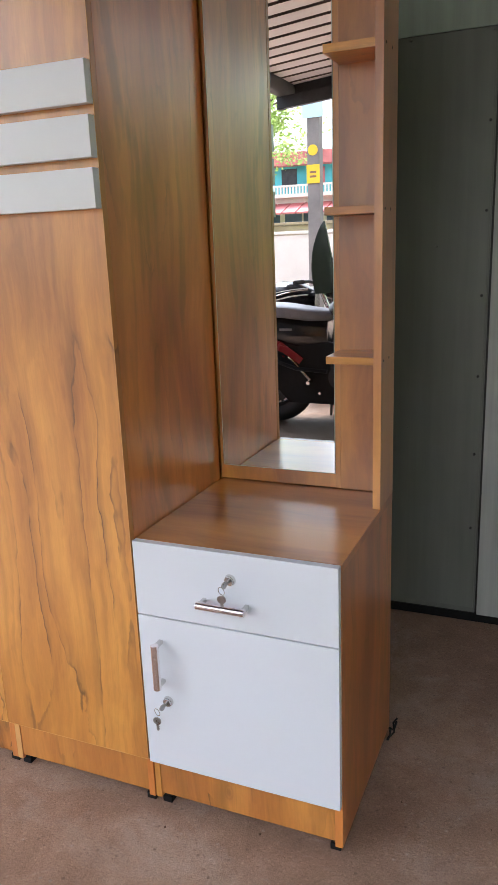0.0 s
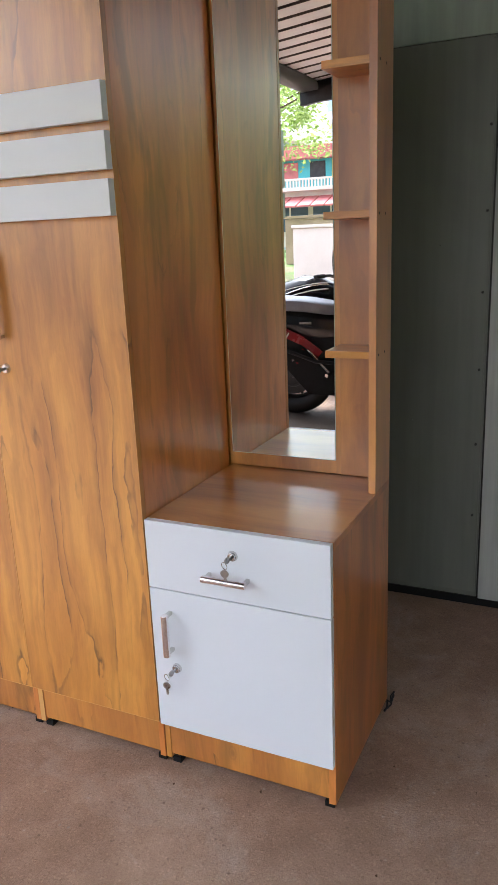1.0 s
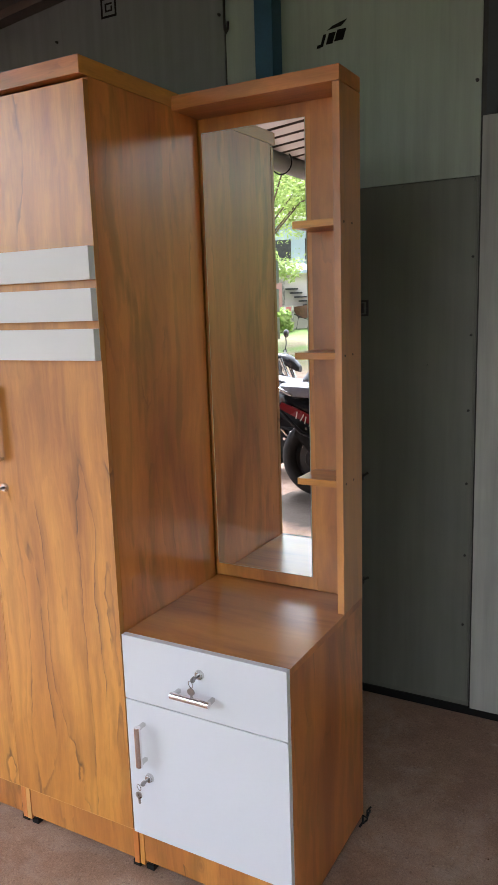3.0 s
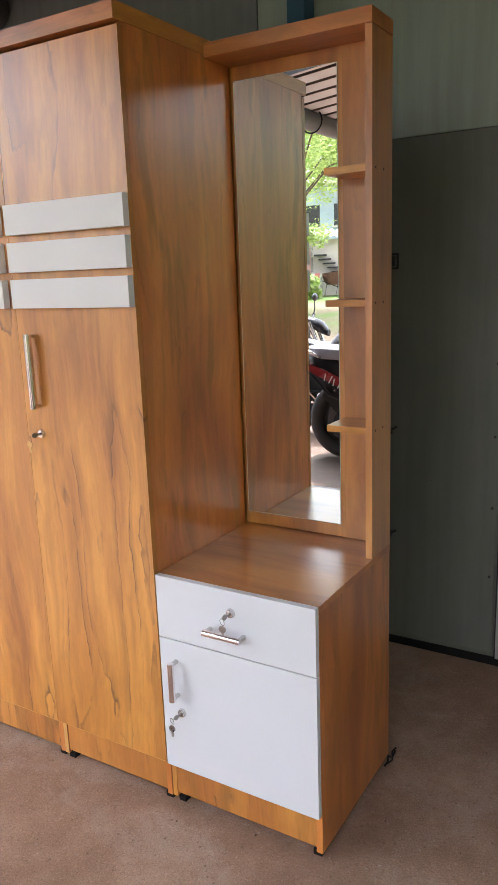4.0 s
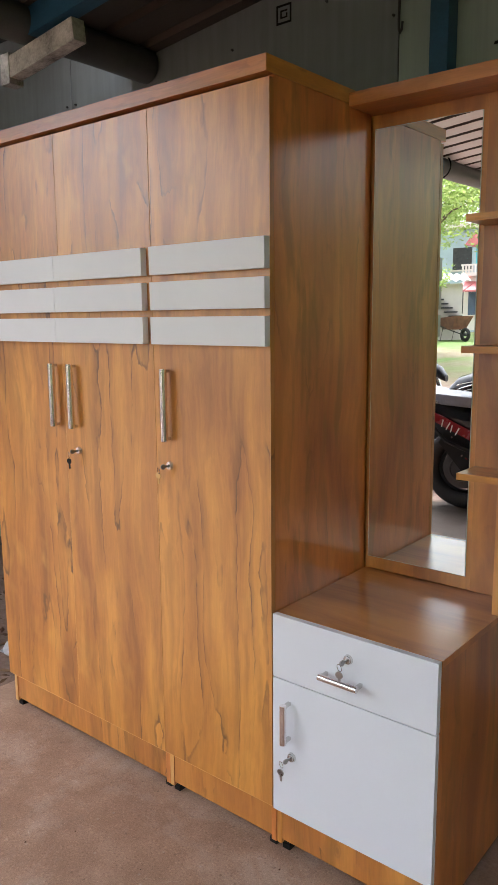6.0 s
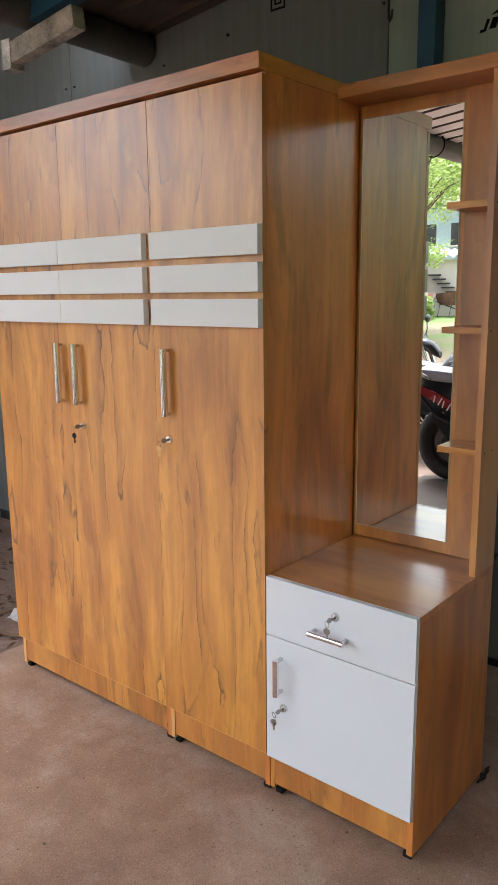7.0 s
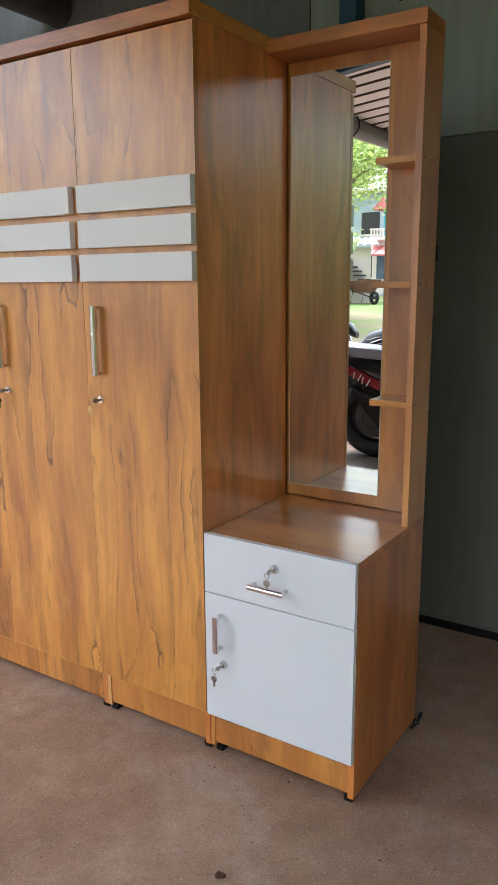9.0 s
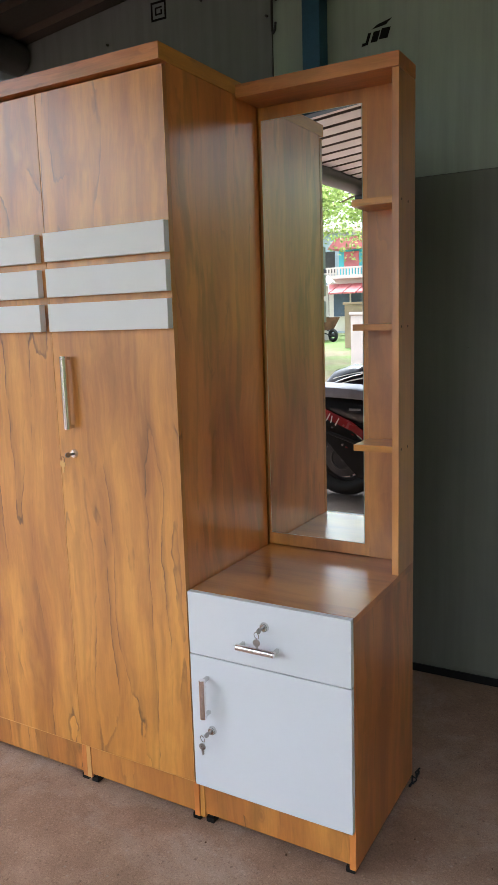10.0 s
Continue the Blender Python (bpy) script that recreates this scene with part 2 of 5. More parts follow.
def floor_material():
    m, nt, b = material("rough_cement_floor")
    p = position(nt)
    big = n_noise(nt, p, 1.6, 5.0, 0.6, 0.4)
    mid = n_noise(nt, p, 9.0, 5.0, 0.65)
    fine = n_noise(nt, p, 190.0, 4.0, 0.8)
    grain = n_noise(nt, p, 520.0, 2.0, 0.7)
    sand = nt.nodes.new("ShaderNodeTexVoronoi")
    sand.inputs["Scale"].default_value = 230.0
    nt.links.new(p, sand.inputs["Vector"])
    tone = nt.nodes.new("ShaderNodeSeparateColor")
    nt.links.new(sand.outputs["Color"], tone.inputs[0])
    pit = nt.nodes.new("ShaderNodeTexVoronoi")
    pit.inputs["Scale"].default_value = 42.0
    nt.links.new(p, pit.inputs["Vector"])
    dot = nt.nodes.new("ShaderNodeSeparateColor")
    nt.links.new(pit.outputs["Color"], dot.inputs[0])
    f = n_math(nt, "ADD", n_math(nt, "MULTIPLY", big, 0.6), n_math(nt, "MULTIPLY", mid, 0.4))
    col = n_ramp(nt, f, [(0.32, (0.235, 0.143, 0.10)), (0.5, (0.36, 0.234, 0.168)), (0.66, (0.49, 0.34, 0.256))])
    pale = n_ramp(nt, n_noise(nt, n_vec(nt, "ADD", p, (4.2, 9.1, 0)), 2.6, 6.0, 0.72, 0.5), [(0.50, 0.0), (0.66, 1.0)])
    col = n_mix(nt, n_math(nt, "MULTIPLY", pale, 0.42), col, (0.50, 0.42, 0.37))
    # trowel marks and scuffs
    drag = n_noise(nt, n_vec(nt, "MULTIPLY", n_vec(nt, "ADD", p, n_vec(nt, "MULTIPLY", n_noise(nt, p, 2.0, 2.0, color=True), (0.5, 0.5, 0.0))), (3.0, 22.0, 1.0)), 3.0, 4.0, 0.65)
    scuff = n_math(nt, "MULTIPLY", n_ramp(nt, drag, [(0.60, 0.0), (0.72, 1.0)]), n_ramp(nt, mid, [(0.45, 0.0), (0.6, 1.0)]))
    col = n_mix(nt, n_math(nt, "MULTIPLY", scuff, 0.35), col, (0.56, 0.49, 0.44))
    col = n_mix(nt, 0.55, col, n_ramp(nt, tone.outputs[0], [(0.0, (0.62, 0.58, 0.55)), (0.12, (0.92, 0.9, 0.88)), (0.88, (1.0, 1.0, 1.0)), (1.0, (1.35, 1.33, 1.3))]), "MULTIPLY")
    spot = n_math(nt, "MULTIPLY", n_ramp(nt, pit.outputs["Distance"], [(0.08, 1.0), (0.2, 0.0)]), n_ramp(nt, dot.outputs[0], [(0.80, 0.0), (0.82, 1.0)]))
    col = n_mix(nt, n_math(nt, "MULTIPLY", spot, 0.55), col, (0.13, 0.085, 0.065))
    chip = n_math(nt, "MULTIPLY", n_ramp(nt, pit.outputs["Distance"], [(0.06, 1.0), (0.22, 0.0)]), n_ramp(nt, dot.outputs[1], [(0.86, 0.0), (0.88, 1.0)]))
    col = n_mix(nt, n_math(nt, "MULTIPLY", chip, 0.3), col, (0.62, 0.55, 0.5))
    col = n_mix(nt, 0.4, col, n_ramp(nt, fine, [(0.33, (0.5, 0.47, 0.44)), (0.62, (1.15, 1.15, 1.15))]), "MULTIPLY")
    col = n_mix(nt, 0.45, col, n_ramp(nt, grain, [(0.35, (0.55, 0.52, 0.5)), (0.65, (1.3, 1.3, 1.3))]), "MULTIPLY")
    # dark ragged patch where the motorcycles are parked
    rim = n_vec(nt, "ADD", p, n_vec(nt, "MULTIPLY", n_vec(nt, "SUBTRACT", n_noise(nt, p, 5.0, 4.0, color=True), (0.5, 0.5, 0.5)), (0.5, 0.5, 0.0)))
    away = nt.nodes.new("ShaderNodeVectorMath")
    away.operation = "LENGTH"
    nt.links.new(n_vec(nt, "MULTIPLY", n_vec(nt, "SUBTRACT", rim, (-0.92, -2.62, 0.0)), (0.9, 1.35, 1.0)), away.inputs[0])
    dark_patch = n_ramp(nt, away.outputs["Value"], [(0.58, 1.0), (0.86, 0.0)])
    col = n_mix(nt, n_math(nt, "MULTIPLY", dark_patch, 0.95), col, (0.036, 0.026, 0.02))
    plug(nt, b.inputs["Base Color"], col)
    plug(nt, b.inputs["Roughness"], n_math(nt, "ADD", n_math(nt, "MULTIPLY", mid, 0.3), 0.5))
    b.inputs["Specular IOR Level"].default_value = 0.25
    h = n_math(nt, "ADD", n_math(nt, "ADD", n_math(nt, "MULTIPLY", fine, 0.6), mid), n_math(nt, "MULTIPLY", drag, 0.3))
    n_bump(nt, b, h, 0.65, 0.005)
    return m


def sheet_material(name, base, streak=0.25):
    """Painted steel sheet with smudges and vertical streaks."""
    m, nt, b = material(name)
    p = position(nt, 1.0)
    big = n_noise(nt, p, 1.3, 4.0, 0.6, 0.6)
    run = n_noise(nt, n_vec(nt, "MULTIPLY", p, (1, 1, 0.06)), 28.0, 4.0, 0.6)
    fine = n_noise(nt, p, 60.0, 3.0, 0.7)
    f = n_math(nt, "ADD", n_math(nt, "MULTIPLY", big, 0.6), n_math(nt, "MULTIPLY", run, 0.4))
    col = n_ramp(nt, f, [(0.3, tuple(c * (1 - streak) for c in base)), (0.5, base), (0.7, tuple(c * (1 + streak) for c in base))])
    plug(nt, b.inputs["Base Color"], col)
    plug(nt, b.inputs["Roughness"], n_math(nt, "ADD", n_math(nt, "MULTIPLY", fine, 0.2), 0.3))
    n_bump(nt, b, big, 0.25, 0.02)
    return m


def ground_material():
    m, nt, b = material("yard_soil_and_grass")
    p = position(nt)
    big = n_noise(nt, p, 0.35, 5.0, 0.6)
    mid = n_noise(nt, p, 4.0, 5.0, 0.7)
    fine = n_noise(nt, p, 45.0, 4.0, 0.7)
    soil = n_ramp(nt, n_math(nt, "ADD", n_math(nt, "MULTIPLY", mid, 0.6), n_math(nt, "MULTIPLY", fine, 0.4)),
                  [(0.3, (0.12, 0.07, 0.05)), (0.5, (0.22, 0.145, 0.11)), (0.7, (0.31, 0.235, 0.19))])
    grass = n_ramp(nt, fine, [(0.3, (0.05, 0.10, 0.018)), (0.7, (0.16, 0.25, 0.05))])
    sep = nt.nodes.new("ShaderNodeSeparateXYZ")
    nt.links.new(p, sep.inputs[0])
    far = n_math(nt, "MULTIPLY", n_math(nt, "SUBTRACT", n_math(nt, "MULTIPLY", sep.outputs[1], -1.0), 12.0), 0.2, True)
    fac = n_math(nt, "MULTIPLY", n_ramp(nt, big, [(0.4, 0.25), (0.55, 1.0)]), far, True)
    plug(nt, b.inputs["Base Color"], n_mix(nt, fac, soil, grass))
    b.inputs["Roughness"].default_value = 0.9
    n_bump(nt, b, n_math(nt, "ADD", mid, fine), 0.6, 0.03)
    return m


FLOOR = floor_material()
GROUND = ground_material()
SHEET = sheet_material("grey_green_painted_sheet", (0.31, 0.36, 0.315))
SHEET_DARK = sheet_material("smudged_grey_green_door", (0.14, 0.149, 0.13))
SHEET_PALE = sheet_material("pale_grey_sheet", (0.17, 0.182, 0.182))
CEMENT_BOARD = sheet_material("grey_cement_board", (0.34, 0.345, 0.33), 0.4)
SLATE = painted("dark_slate_paint", (0.035, 0.042, 0.05), 0.7, 0.25)
ROOF_WHITE = painted("white_roof_sheet", (0.66, 0.64, 0.62), 0.55, 0.12, 2.0, 90.0)
PIPE_GREY = painted("grey_plastic_pipe", (0.075, 0.075, 0.075), 0.45, 0.25, 5.0)
OLD_WHITE = painted("chipped_white_paint_on_wood", (0.38, 0.36, 0.33), 0.75, 0.85, 9.0, 90.0, 0.0, 0.4)
PLASTER = painted("white_plaster", (0.64, 0.59, 0.55), 0.85, 0.12, 1.2, 60.0)
TEAL = painted("teal_wall_paint", (0.09, 0.43, 0.48), 0.7, 0.15, 1.0)
RED_TILE = painted("red_roof_tile", (0.48, 0.15, 0.15), 0.7, 0.25, 2.0)
YELLOW = painted("yellow_sign_paint", (0.75, 0.5, 0.02), 0.6, 0.1)
CONCRETE = painted("pole_concrete", (0.19, 0.175, 0.168), 0.9, 0.25, 3.0)
RUST = painted("rusty_steel", (0.2, 0.11, 0.075), 0.8, 0.4, 8.0)
BARK = painted("tree_bark", (0.12, 0.085, 0.06), 0.95, 0.4, 6.0, 60.0, 0.0, 0.6)


def leaf_material(name, a, c):
    m, nt, b = material(name)
    r = nt.nodes.new("ShaderNodeNewGeometry").outputs["Random Per Island"]
    plug(nt, b.inputs["Base Color"], n_ramp(nt, r, [(0.0, a), (1.0, c)]))
    b.inputs["Roughness"].default_value = 0.5
    tr = nt.nodes.new("ShaderNodeBsdfTranslucent")
    plug(nt, tr.inputs["Color"], n_ramp(nt, r, [(0.0, tuple(min(1.0, v * 1.6) for v in a)), (1.0, tuple(min(1.0, v * 1.5) for v in c))]))
    mx = nt.nodes.new("ShaderNodeMixShader")
    mx.inputs[0].default_value = 0.45
    nt.links.new(b.outputs[0], mx.inputs[1])
    nt.links.new(tr.outputs[0], mx.inputs[2])
    nt.links.new(mx.outputs[0], nt.nodes["Material Output"].inputs["Surface"])
    return m


LEAF = leaf_material("tree_leaves", (0.17, 0.25, 0.06), (0.40, 0.48, 0.17))
DULL_LEAF = leaf_material("dull_shrub_leaves", (0.12, 0.15, 0.05), (0.27, 0.31, 0.13))
DRY_LEAF = painted("dry_leaf", (0.09, 0.045, 0.02), 0.8, 0.4, 40.0)


# ---- mesh helpers ----
def thing(name, at=(0, 0, 0), label="", category="", group="", kind=""):
    ob = new(name)
    ob.empty_display_size = 0.05
    ob.location = at
    return tagged(ob, label, category, group, kind)


def part(name, bm, mat, parent=None, label="", smooth=False, sharp=35):
    top = parent
    while top is not None and top.parent is not None:
        top = top.parent
    if top is not None:
        off = -Vector(top.location)
        for v in bm.verts:
            v.co += off
    me = bpy.data.meshes.new(name)
    if smooth:
        for f in bm.faces:
            f.smooth = True
    bm.to_mesh(me)
    bm.free()
    if smooth:
        me.set_sharp_from_angle(angle=radians(sharp))
    me.materials.append(mat)
    ob = new(name, me)
    if parent is not None:
        ob.parent = parent
    if label:
        ob["label"] = label
    return ob


def box(bm, x0, x1, y0, y1, z0, z1, bevel=0.0, turn=None):
    m = Matrix.LocRotScale(((x0 + x1) / 2, (y0 + y1) / 2, (z0 + z1) / 2), None, (x1 - x0, y1 - y0, z1 - z0))
    if turn is not None:
        m = turn @ m
    vs = bmesh.ops.create_cube(bm, size=1.0, matrix=m)["verts"]
    if bevel:
        es = list({e for v in vs for e in v.link_edges})
        bmesh.ops.bevel(bm, geom=es, offset=bevel, segments=2, affect="EDGES", profile=0.7)
    return bm


def boxed(*dims, bevel=0.0, turn=None):
    return box(bmesh.new(), *dims, bevel=bevel, turn=turn)


def rod(bm, a, c, r, r2=None, seg=16, caps=True):
    a, c = Vector(a), Vector(c)
    d = c - a
    m = Matrix.Translation((a + c) / 2) @ d.to_track_quat("Z", "Y").to_matrix().to_4x4()
    bmesh.ops.create_cone(bm, cap_ends=caps, segments=seg, radius1=r, radius2=r if r2 is None else r2, depth=d.length, matrix=m)
    return bm


def hose(bm, pts, r, seg=10):
    """A round tube through points."""
    rings = []
    pts = [Vector(p) for p in pts]
    for k, p in enumerate(pts):
        d = (pts[min(k + 1, len(pts) - 1)] - pts[max(k - 1, 0)]).normalized()
        q = d.to_track_quat("Z", "Y")
        rings.append([bm.verts.new(p + q @ Vector((r * math.cos(2 * math.pi * j / seg), r * math.sin(2 * math.pi * j / seg), 0))) for j in range(seg)])
    for u, w in zip(rings, rings[1:]):
        for j in range(seg):
            bm.faces.new((u[j], u[(j + 1) % seg], w[(j + 1) % seg], w[j]))
    bm.faces.new(list(reversed(rings[0])))
    bm.faces.new(rings[-1])
    return bm


def ring(bm, centre, axis, R, r, seg=32, sides=10, squash=1.0):
    """A torus."""
    q = Vector(axis).to_track_quat("Z", "Y")
    rows = []
    for k in range(seg):
        a = 2 * math.pi * k / seg
        row = []
        for j in range(sides):
            t = 2 * math.pi * j / sides
            rad = R + r * math.cos(t)
            row.append(bm.verts.new(Vector(centre) + q @ Vector((rad * math.cos(a), rad * math.sin(a), r * squash * math.sin(t)))))
        rows.append(row)
    for k in range(seg):
        u, w = rows[k], rows[(k + 1) % seg]
        for j in range(sides):
            bm.faces.new((u[j], w[j], w[(j + 1) % sides], u[(j + 1) % sides]))
    return bm


def blob(bm, stations):
    """A body lofted through elliptical sections: x, centre y, centre z, half width, half height, power."""
    rows = []
    for x, cy, cz, hw, hh, n in stations:
        row = []
        for j in range(20):
            t = 2 * math.pi * j / 20
            c, s = math.cos(t), math.sin(t)
            row.append(bm.verts.new((x, cy + hw * math.copysign(abs(c) ** (2 / n), c), cz + hh * math.copysign(abs(s) ** (2 / n), s))))
        rows.append(row)
    for u, w in zip(rows, rows[1:]):
        for j in range(20):
            bm.faces.new((u[j], u[(j + 1) % 20], w[(j + 1) % 20], w[j]))
    bm.faces.new(list(reversed(rows[0])))
    bm.faces.new(rows[-1])
    return bm


def extrude_y(bm, outline, y0, y1):
    """A flat outline in x and z, given thickness along y."""
    a = [bm.verts.new((x, y0, z)) for x, z in outline]
    c = [bm.verts.new((x, y1, z)) for x, z in outline]
    n = len(outline)
    bm.faces.new(a)
    bm.faces.new(list(reversed(c)))
    for k in range(n):
        bm.faces.new((a[k], c[k], c[(k + 1) % n], a[(k + 1) % n]))
    bmesh.ops.recalc_face_normals(bm, faces=bm.faces)
    return bm


# ---- the setting ----
def yard_height(x, y):
    far = min(1.0, max(0.0, (-y - 11.0) / 13.0))
    return -0.035 + 0.62 * far * far * (3 - 2 * far)


bm = bmesh.new()
axis = [-600, -250, -110, -60, -40] + [k * 2.0 - 30 for k in range(31)] + [40, 60, 110, 250, 600]
axis_x = [v for v in axis]
axis_y = [v for v in axis]
grid = [[bm.verts.new((x, y, yard_height(x, y))) for x in axis_x] for y in axis_y]
for r0, r1 in zip(grid, grid[1:]):
    for k in range(len(axis_x) - 1):
        bm.faces.new((r0[k], r0[k + 1], r1[k + 1], r1[k]))
tagged(part("ground", bm, GROUND, smooth=True), "brown yard soil with grass further out", "ground", kind="structure")


def slab_edge(t):
    return 0.05 * noise.noise(Vector((t * 1.7, 3.1, 0))) + 0.02 * noise.noise(Vector((t * 9.0, 1.1, 0)))


# cement floor with a ragged edge towards the yard
bm = bmesh.new()
edge = [(-1.40 + slab_edge(y), y) for y in [1.16 - 0.12 * k for k in range(52)]]
outline = edge + [(2.6, edge[-1][1]), (2.6, 1.16)]
top = [bm.verts.new((x, y, 0.0)) for x, y in outline]
low = [bm.verts.new((x, y, -0.08)) for x, y in outline]
bm.faces.new(top)
for k in range(len(outline)):
    bm.faces.new((top[k], low[k], low[(k + 1) % len(outline)], top[(k + 1) % len(outline)]))
bmesh.ops.recalc_face_normals(bm, faces=bm.faces)
floor = tagged(part("floor", bm, FLOOR), "rough pinkish-brown cement floor, dusty and stained", "floor", kind="structure")

# back wall of painted steel sheets
WALL_Y = 1.16
wall = tagged(part("wall_north", boxed(-4.6, 2.7, WALL_Y + 0.006, WALL_Y + 0.05, -0.05, 3.1), DARK_METAL),
              "back wall clad in painted steel sheets", "wall", kind="structure")
part("sheet", boxed(-0.306, 0.599, WALL_Y, WALL_Y + 0.006, 1.85, 3.05, bevel=0.001), SHEET, wall, "grey-green painted steel sheet")
part("sheet", boxed(-0.306, 0.599, WALL_Y, WALL_Y + 0.006, 0.03, 1.848, bevel=0.001), SHEET_DARK, wall, "smudged grey-green steel sheet")
part("sheet", boxed(-2.2, -0.312, WALL_Y, WALL_Y + 0.006, 0.03, 3.05, bevel=0.001), SHEET_PALE, wall, "pale grey steel sheet")
part("sheet", boxed(-4.5, -2.206, WALL_Y, WALL_Y + 0.006, 0.03, 3.05, bevel=0.001), SHEET_PALE, wall, "pale grey steel sheet")
part("sheet", boxed(0.615, 2.6, WALL_Y + 0.002, WALL_Y + 0.006, 2.03, 3.05), SLATE, wall, "dark slate-coloured steel sheet")
part("cement_board", boxed(0.607, 2.6, WALL_Y - 0.012, WALL_Y + 0.006, 0.03, 2.024, bevel=0.002), CEMENT_BOARD, wall, "stained grey cement board")
# black strip drawn for the shaded gap at the wall's foot
part("base_strip", boxed(-1.3, 2.6, WALL_Y - 0.006, WALL_Y + 0.004, 0.0, 0.03), BLACK, wall)
for x, z in [(0.586, 2.132), (0.585, 1.601), (0.584, 1.351), (0.58, 1.101), (0.579, 0.85), (0.578, 0.595), (0.576, 0.34), (-0.29, 2.55), (-0.33, 2.5),
             (-0.33, 2.72), (-0.62, 2.62), (-1.1, 2.55), (-1.5, 2.5), (-2.17, 2.52), (-2.24, 2.52)]:
    part("screw", rod(bmesh.new(), (x, WALL_Y - 0.010, z), (x, WALL_Y, z), 0.004, 0.006, 8), DARK_METAL, wall)
# leaf of a sheet-metal door in that wall
door = tagged(part("door_1", boxed(0.2, 0.594, WALL_Y - 0.006, WALL_Y - 0.001, 0.05, 1.846, bevel=0.0015), SHEET_DARK), "closed sheet-metal door, grey-green paint, smudged", "door", kind="structure")
bm = bmesh.new()
for x0, x1, z0, z1 in ((0.192, 0.232, 1.468, 1.475), (0.192, 0.232, 1.42, 1.427), (0.192, 0.198, 1.427, 1.468), (0.226, 0.232, 1.427, 1.468)):
    box(bm, x0, x1, WALL_Y - 0.014, WALL_Y - 0.006, z0, z1)
box(bm, 0.207, 0.217, WALL_Y - 0.018, WALL_Y - 0.006, 1.43, 1.465, bevel=0.002)
part("latch", bm, DARK_METAL, door, "dark steel latch plate")
for z in (0.845, 0.45):
    bm = boxed(0.185, 0.215, WALL_Y - 0.02, WALL_Y - 0.006, z - 0.012, z + 0.012, bevel=0.003)
    rod(bm, (0.2, WALL_Y - 0.016, z - 0.005), (0.235, WALL_Y - 0.03, z + 0.02), 0.005, seg=8)
    part("hinge", bm, DARK_METAL, door)
for x, z in [(0.352, 1.838), (0.585, 1.838), (0.44, 1.25), (0.36, 0.67)]:
    part("rivet", rod(bmesh.new(), (x, WALL_Y - 0.010, z), (x, WALL_Y - 0.006, z), 0.003, 0.004, 8), SHEET_DARK, door)


# unseen wall and stub, added to cut eastern light and darken reflections
bm = boxed(2.3, 2.4, -7.5, -0.3, -0.05, 0.55)
box(bm, 2.3, 2.4, -0.3, WALL_Y, -0.05, 3.03)
box(bm, 1.15, 2.3, -3.1, -3.0, -0.05, 1.12)
tagged(part("wall_east", bm, painted("dark_brown_boards", (0.07, 0.048, 0.034), 0.8, 0.3, 4.0)), "added dark brown boarded wall that cuts eastern light", "wall", kind="structure")
# wall added to keep western light off the left doors
tagged(part("wall_west", boxed(-3.3, -3.2, -1.5, WALL_Y, -0.1, 3.0), SHEET_PALE), "added pale sheet wall that holds back western light", "wall", kind="structure")

# maker's mark and quality mark printed on the sheet, as plain shapes
bm = bmesh.new()
def slanted(bm, x, z, w, h, lean=0.35):
    extrude_y(bm, [(x, z), (x + w, z), (x + w + lean * h, z + h), (x + lean * h, z + h)], WALL_Y - 0.0016, WALL_Y - 0.0004)
slanted(bm, 0.048, 2.318, 0.014, 0.010)
slanted(bm, 0.060, 2.320, 0.011, 0.038)
slanted(bm, 0.082, 2.325, 0.024, 0.034)
slanted(bm, 0.112, 2.330, 0.032, 0.034)
extrude_y(bm, [(0.086, 2.368), (0.138, 2.374), (0.160, 2.392), (0.108, 2.380)], WALL_Y - 0.0016, WALL_Y - 0.0004)
tagged(part("maker_mark", bm, BLACK_MARK), "black slanted mark printed on grey-green steel sheet", "printed mark")
bm = bmesh.new()
for x0, x1, z0, z1 in [(-0.865, -0.79, 2.655, 2.663), (-0.865, -0.79, 2.590, 2.598), (-0.865, -0.857, 2.598, 2.655), (-0.798, -0.79, 2.598, 2.655),
                       (-0.845, -0.81, 2.636, 2.642), (-0.845, -0.81, 2.611, 2.617), (-0.845, -0.838, 2.617, 2.636), (-0.817, -0.81, 2.617, 2.63)]:
    box(bm, x0, x1, WALL_Y - 0.0016, WALL_Y - 0.0004, z0, z1)
tagged(part("quality_mark", bm, BLACK_MARK), "black square mark printed on pale steel sheet", "printed mark")

# blue steel post
tagged(part("steel_post", boxed(-0.15, -0.082, WALL_Y - 0.075, WALL_Y - 0.002, 0.0, 2.78, bevel=0.003), BLUE), "blue painted square steel post against the wall", "post", kind="structure")
# hanging hook rod
bm = hose(bmesh.new(), [(-0.298, WALL_Y - 0.02, 2.79), (-0.297, WALL_Y - 0.02, 2.6), (-0.298, WALL_Y - 0.022, 2.47), (-0.295, WALL_Y - 0.025, 2.435), (-0.288, WALL_Y - 0.03, 2.425),
                        (-0.281, WALL_Y - 0.03, 2.435), (-0.28, WALL_Y - 0.028, 2.46)], 0.005, 8)
tagged(part("hook_rod", bm, DARK_METAL, smooth=True), "dark bent steel hook rod hanging by the wall", "hook")


def roof_z(x):
    return 2.70 + 0.10 * (x + 1.0)


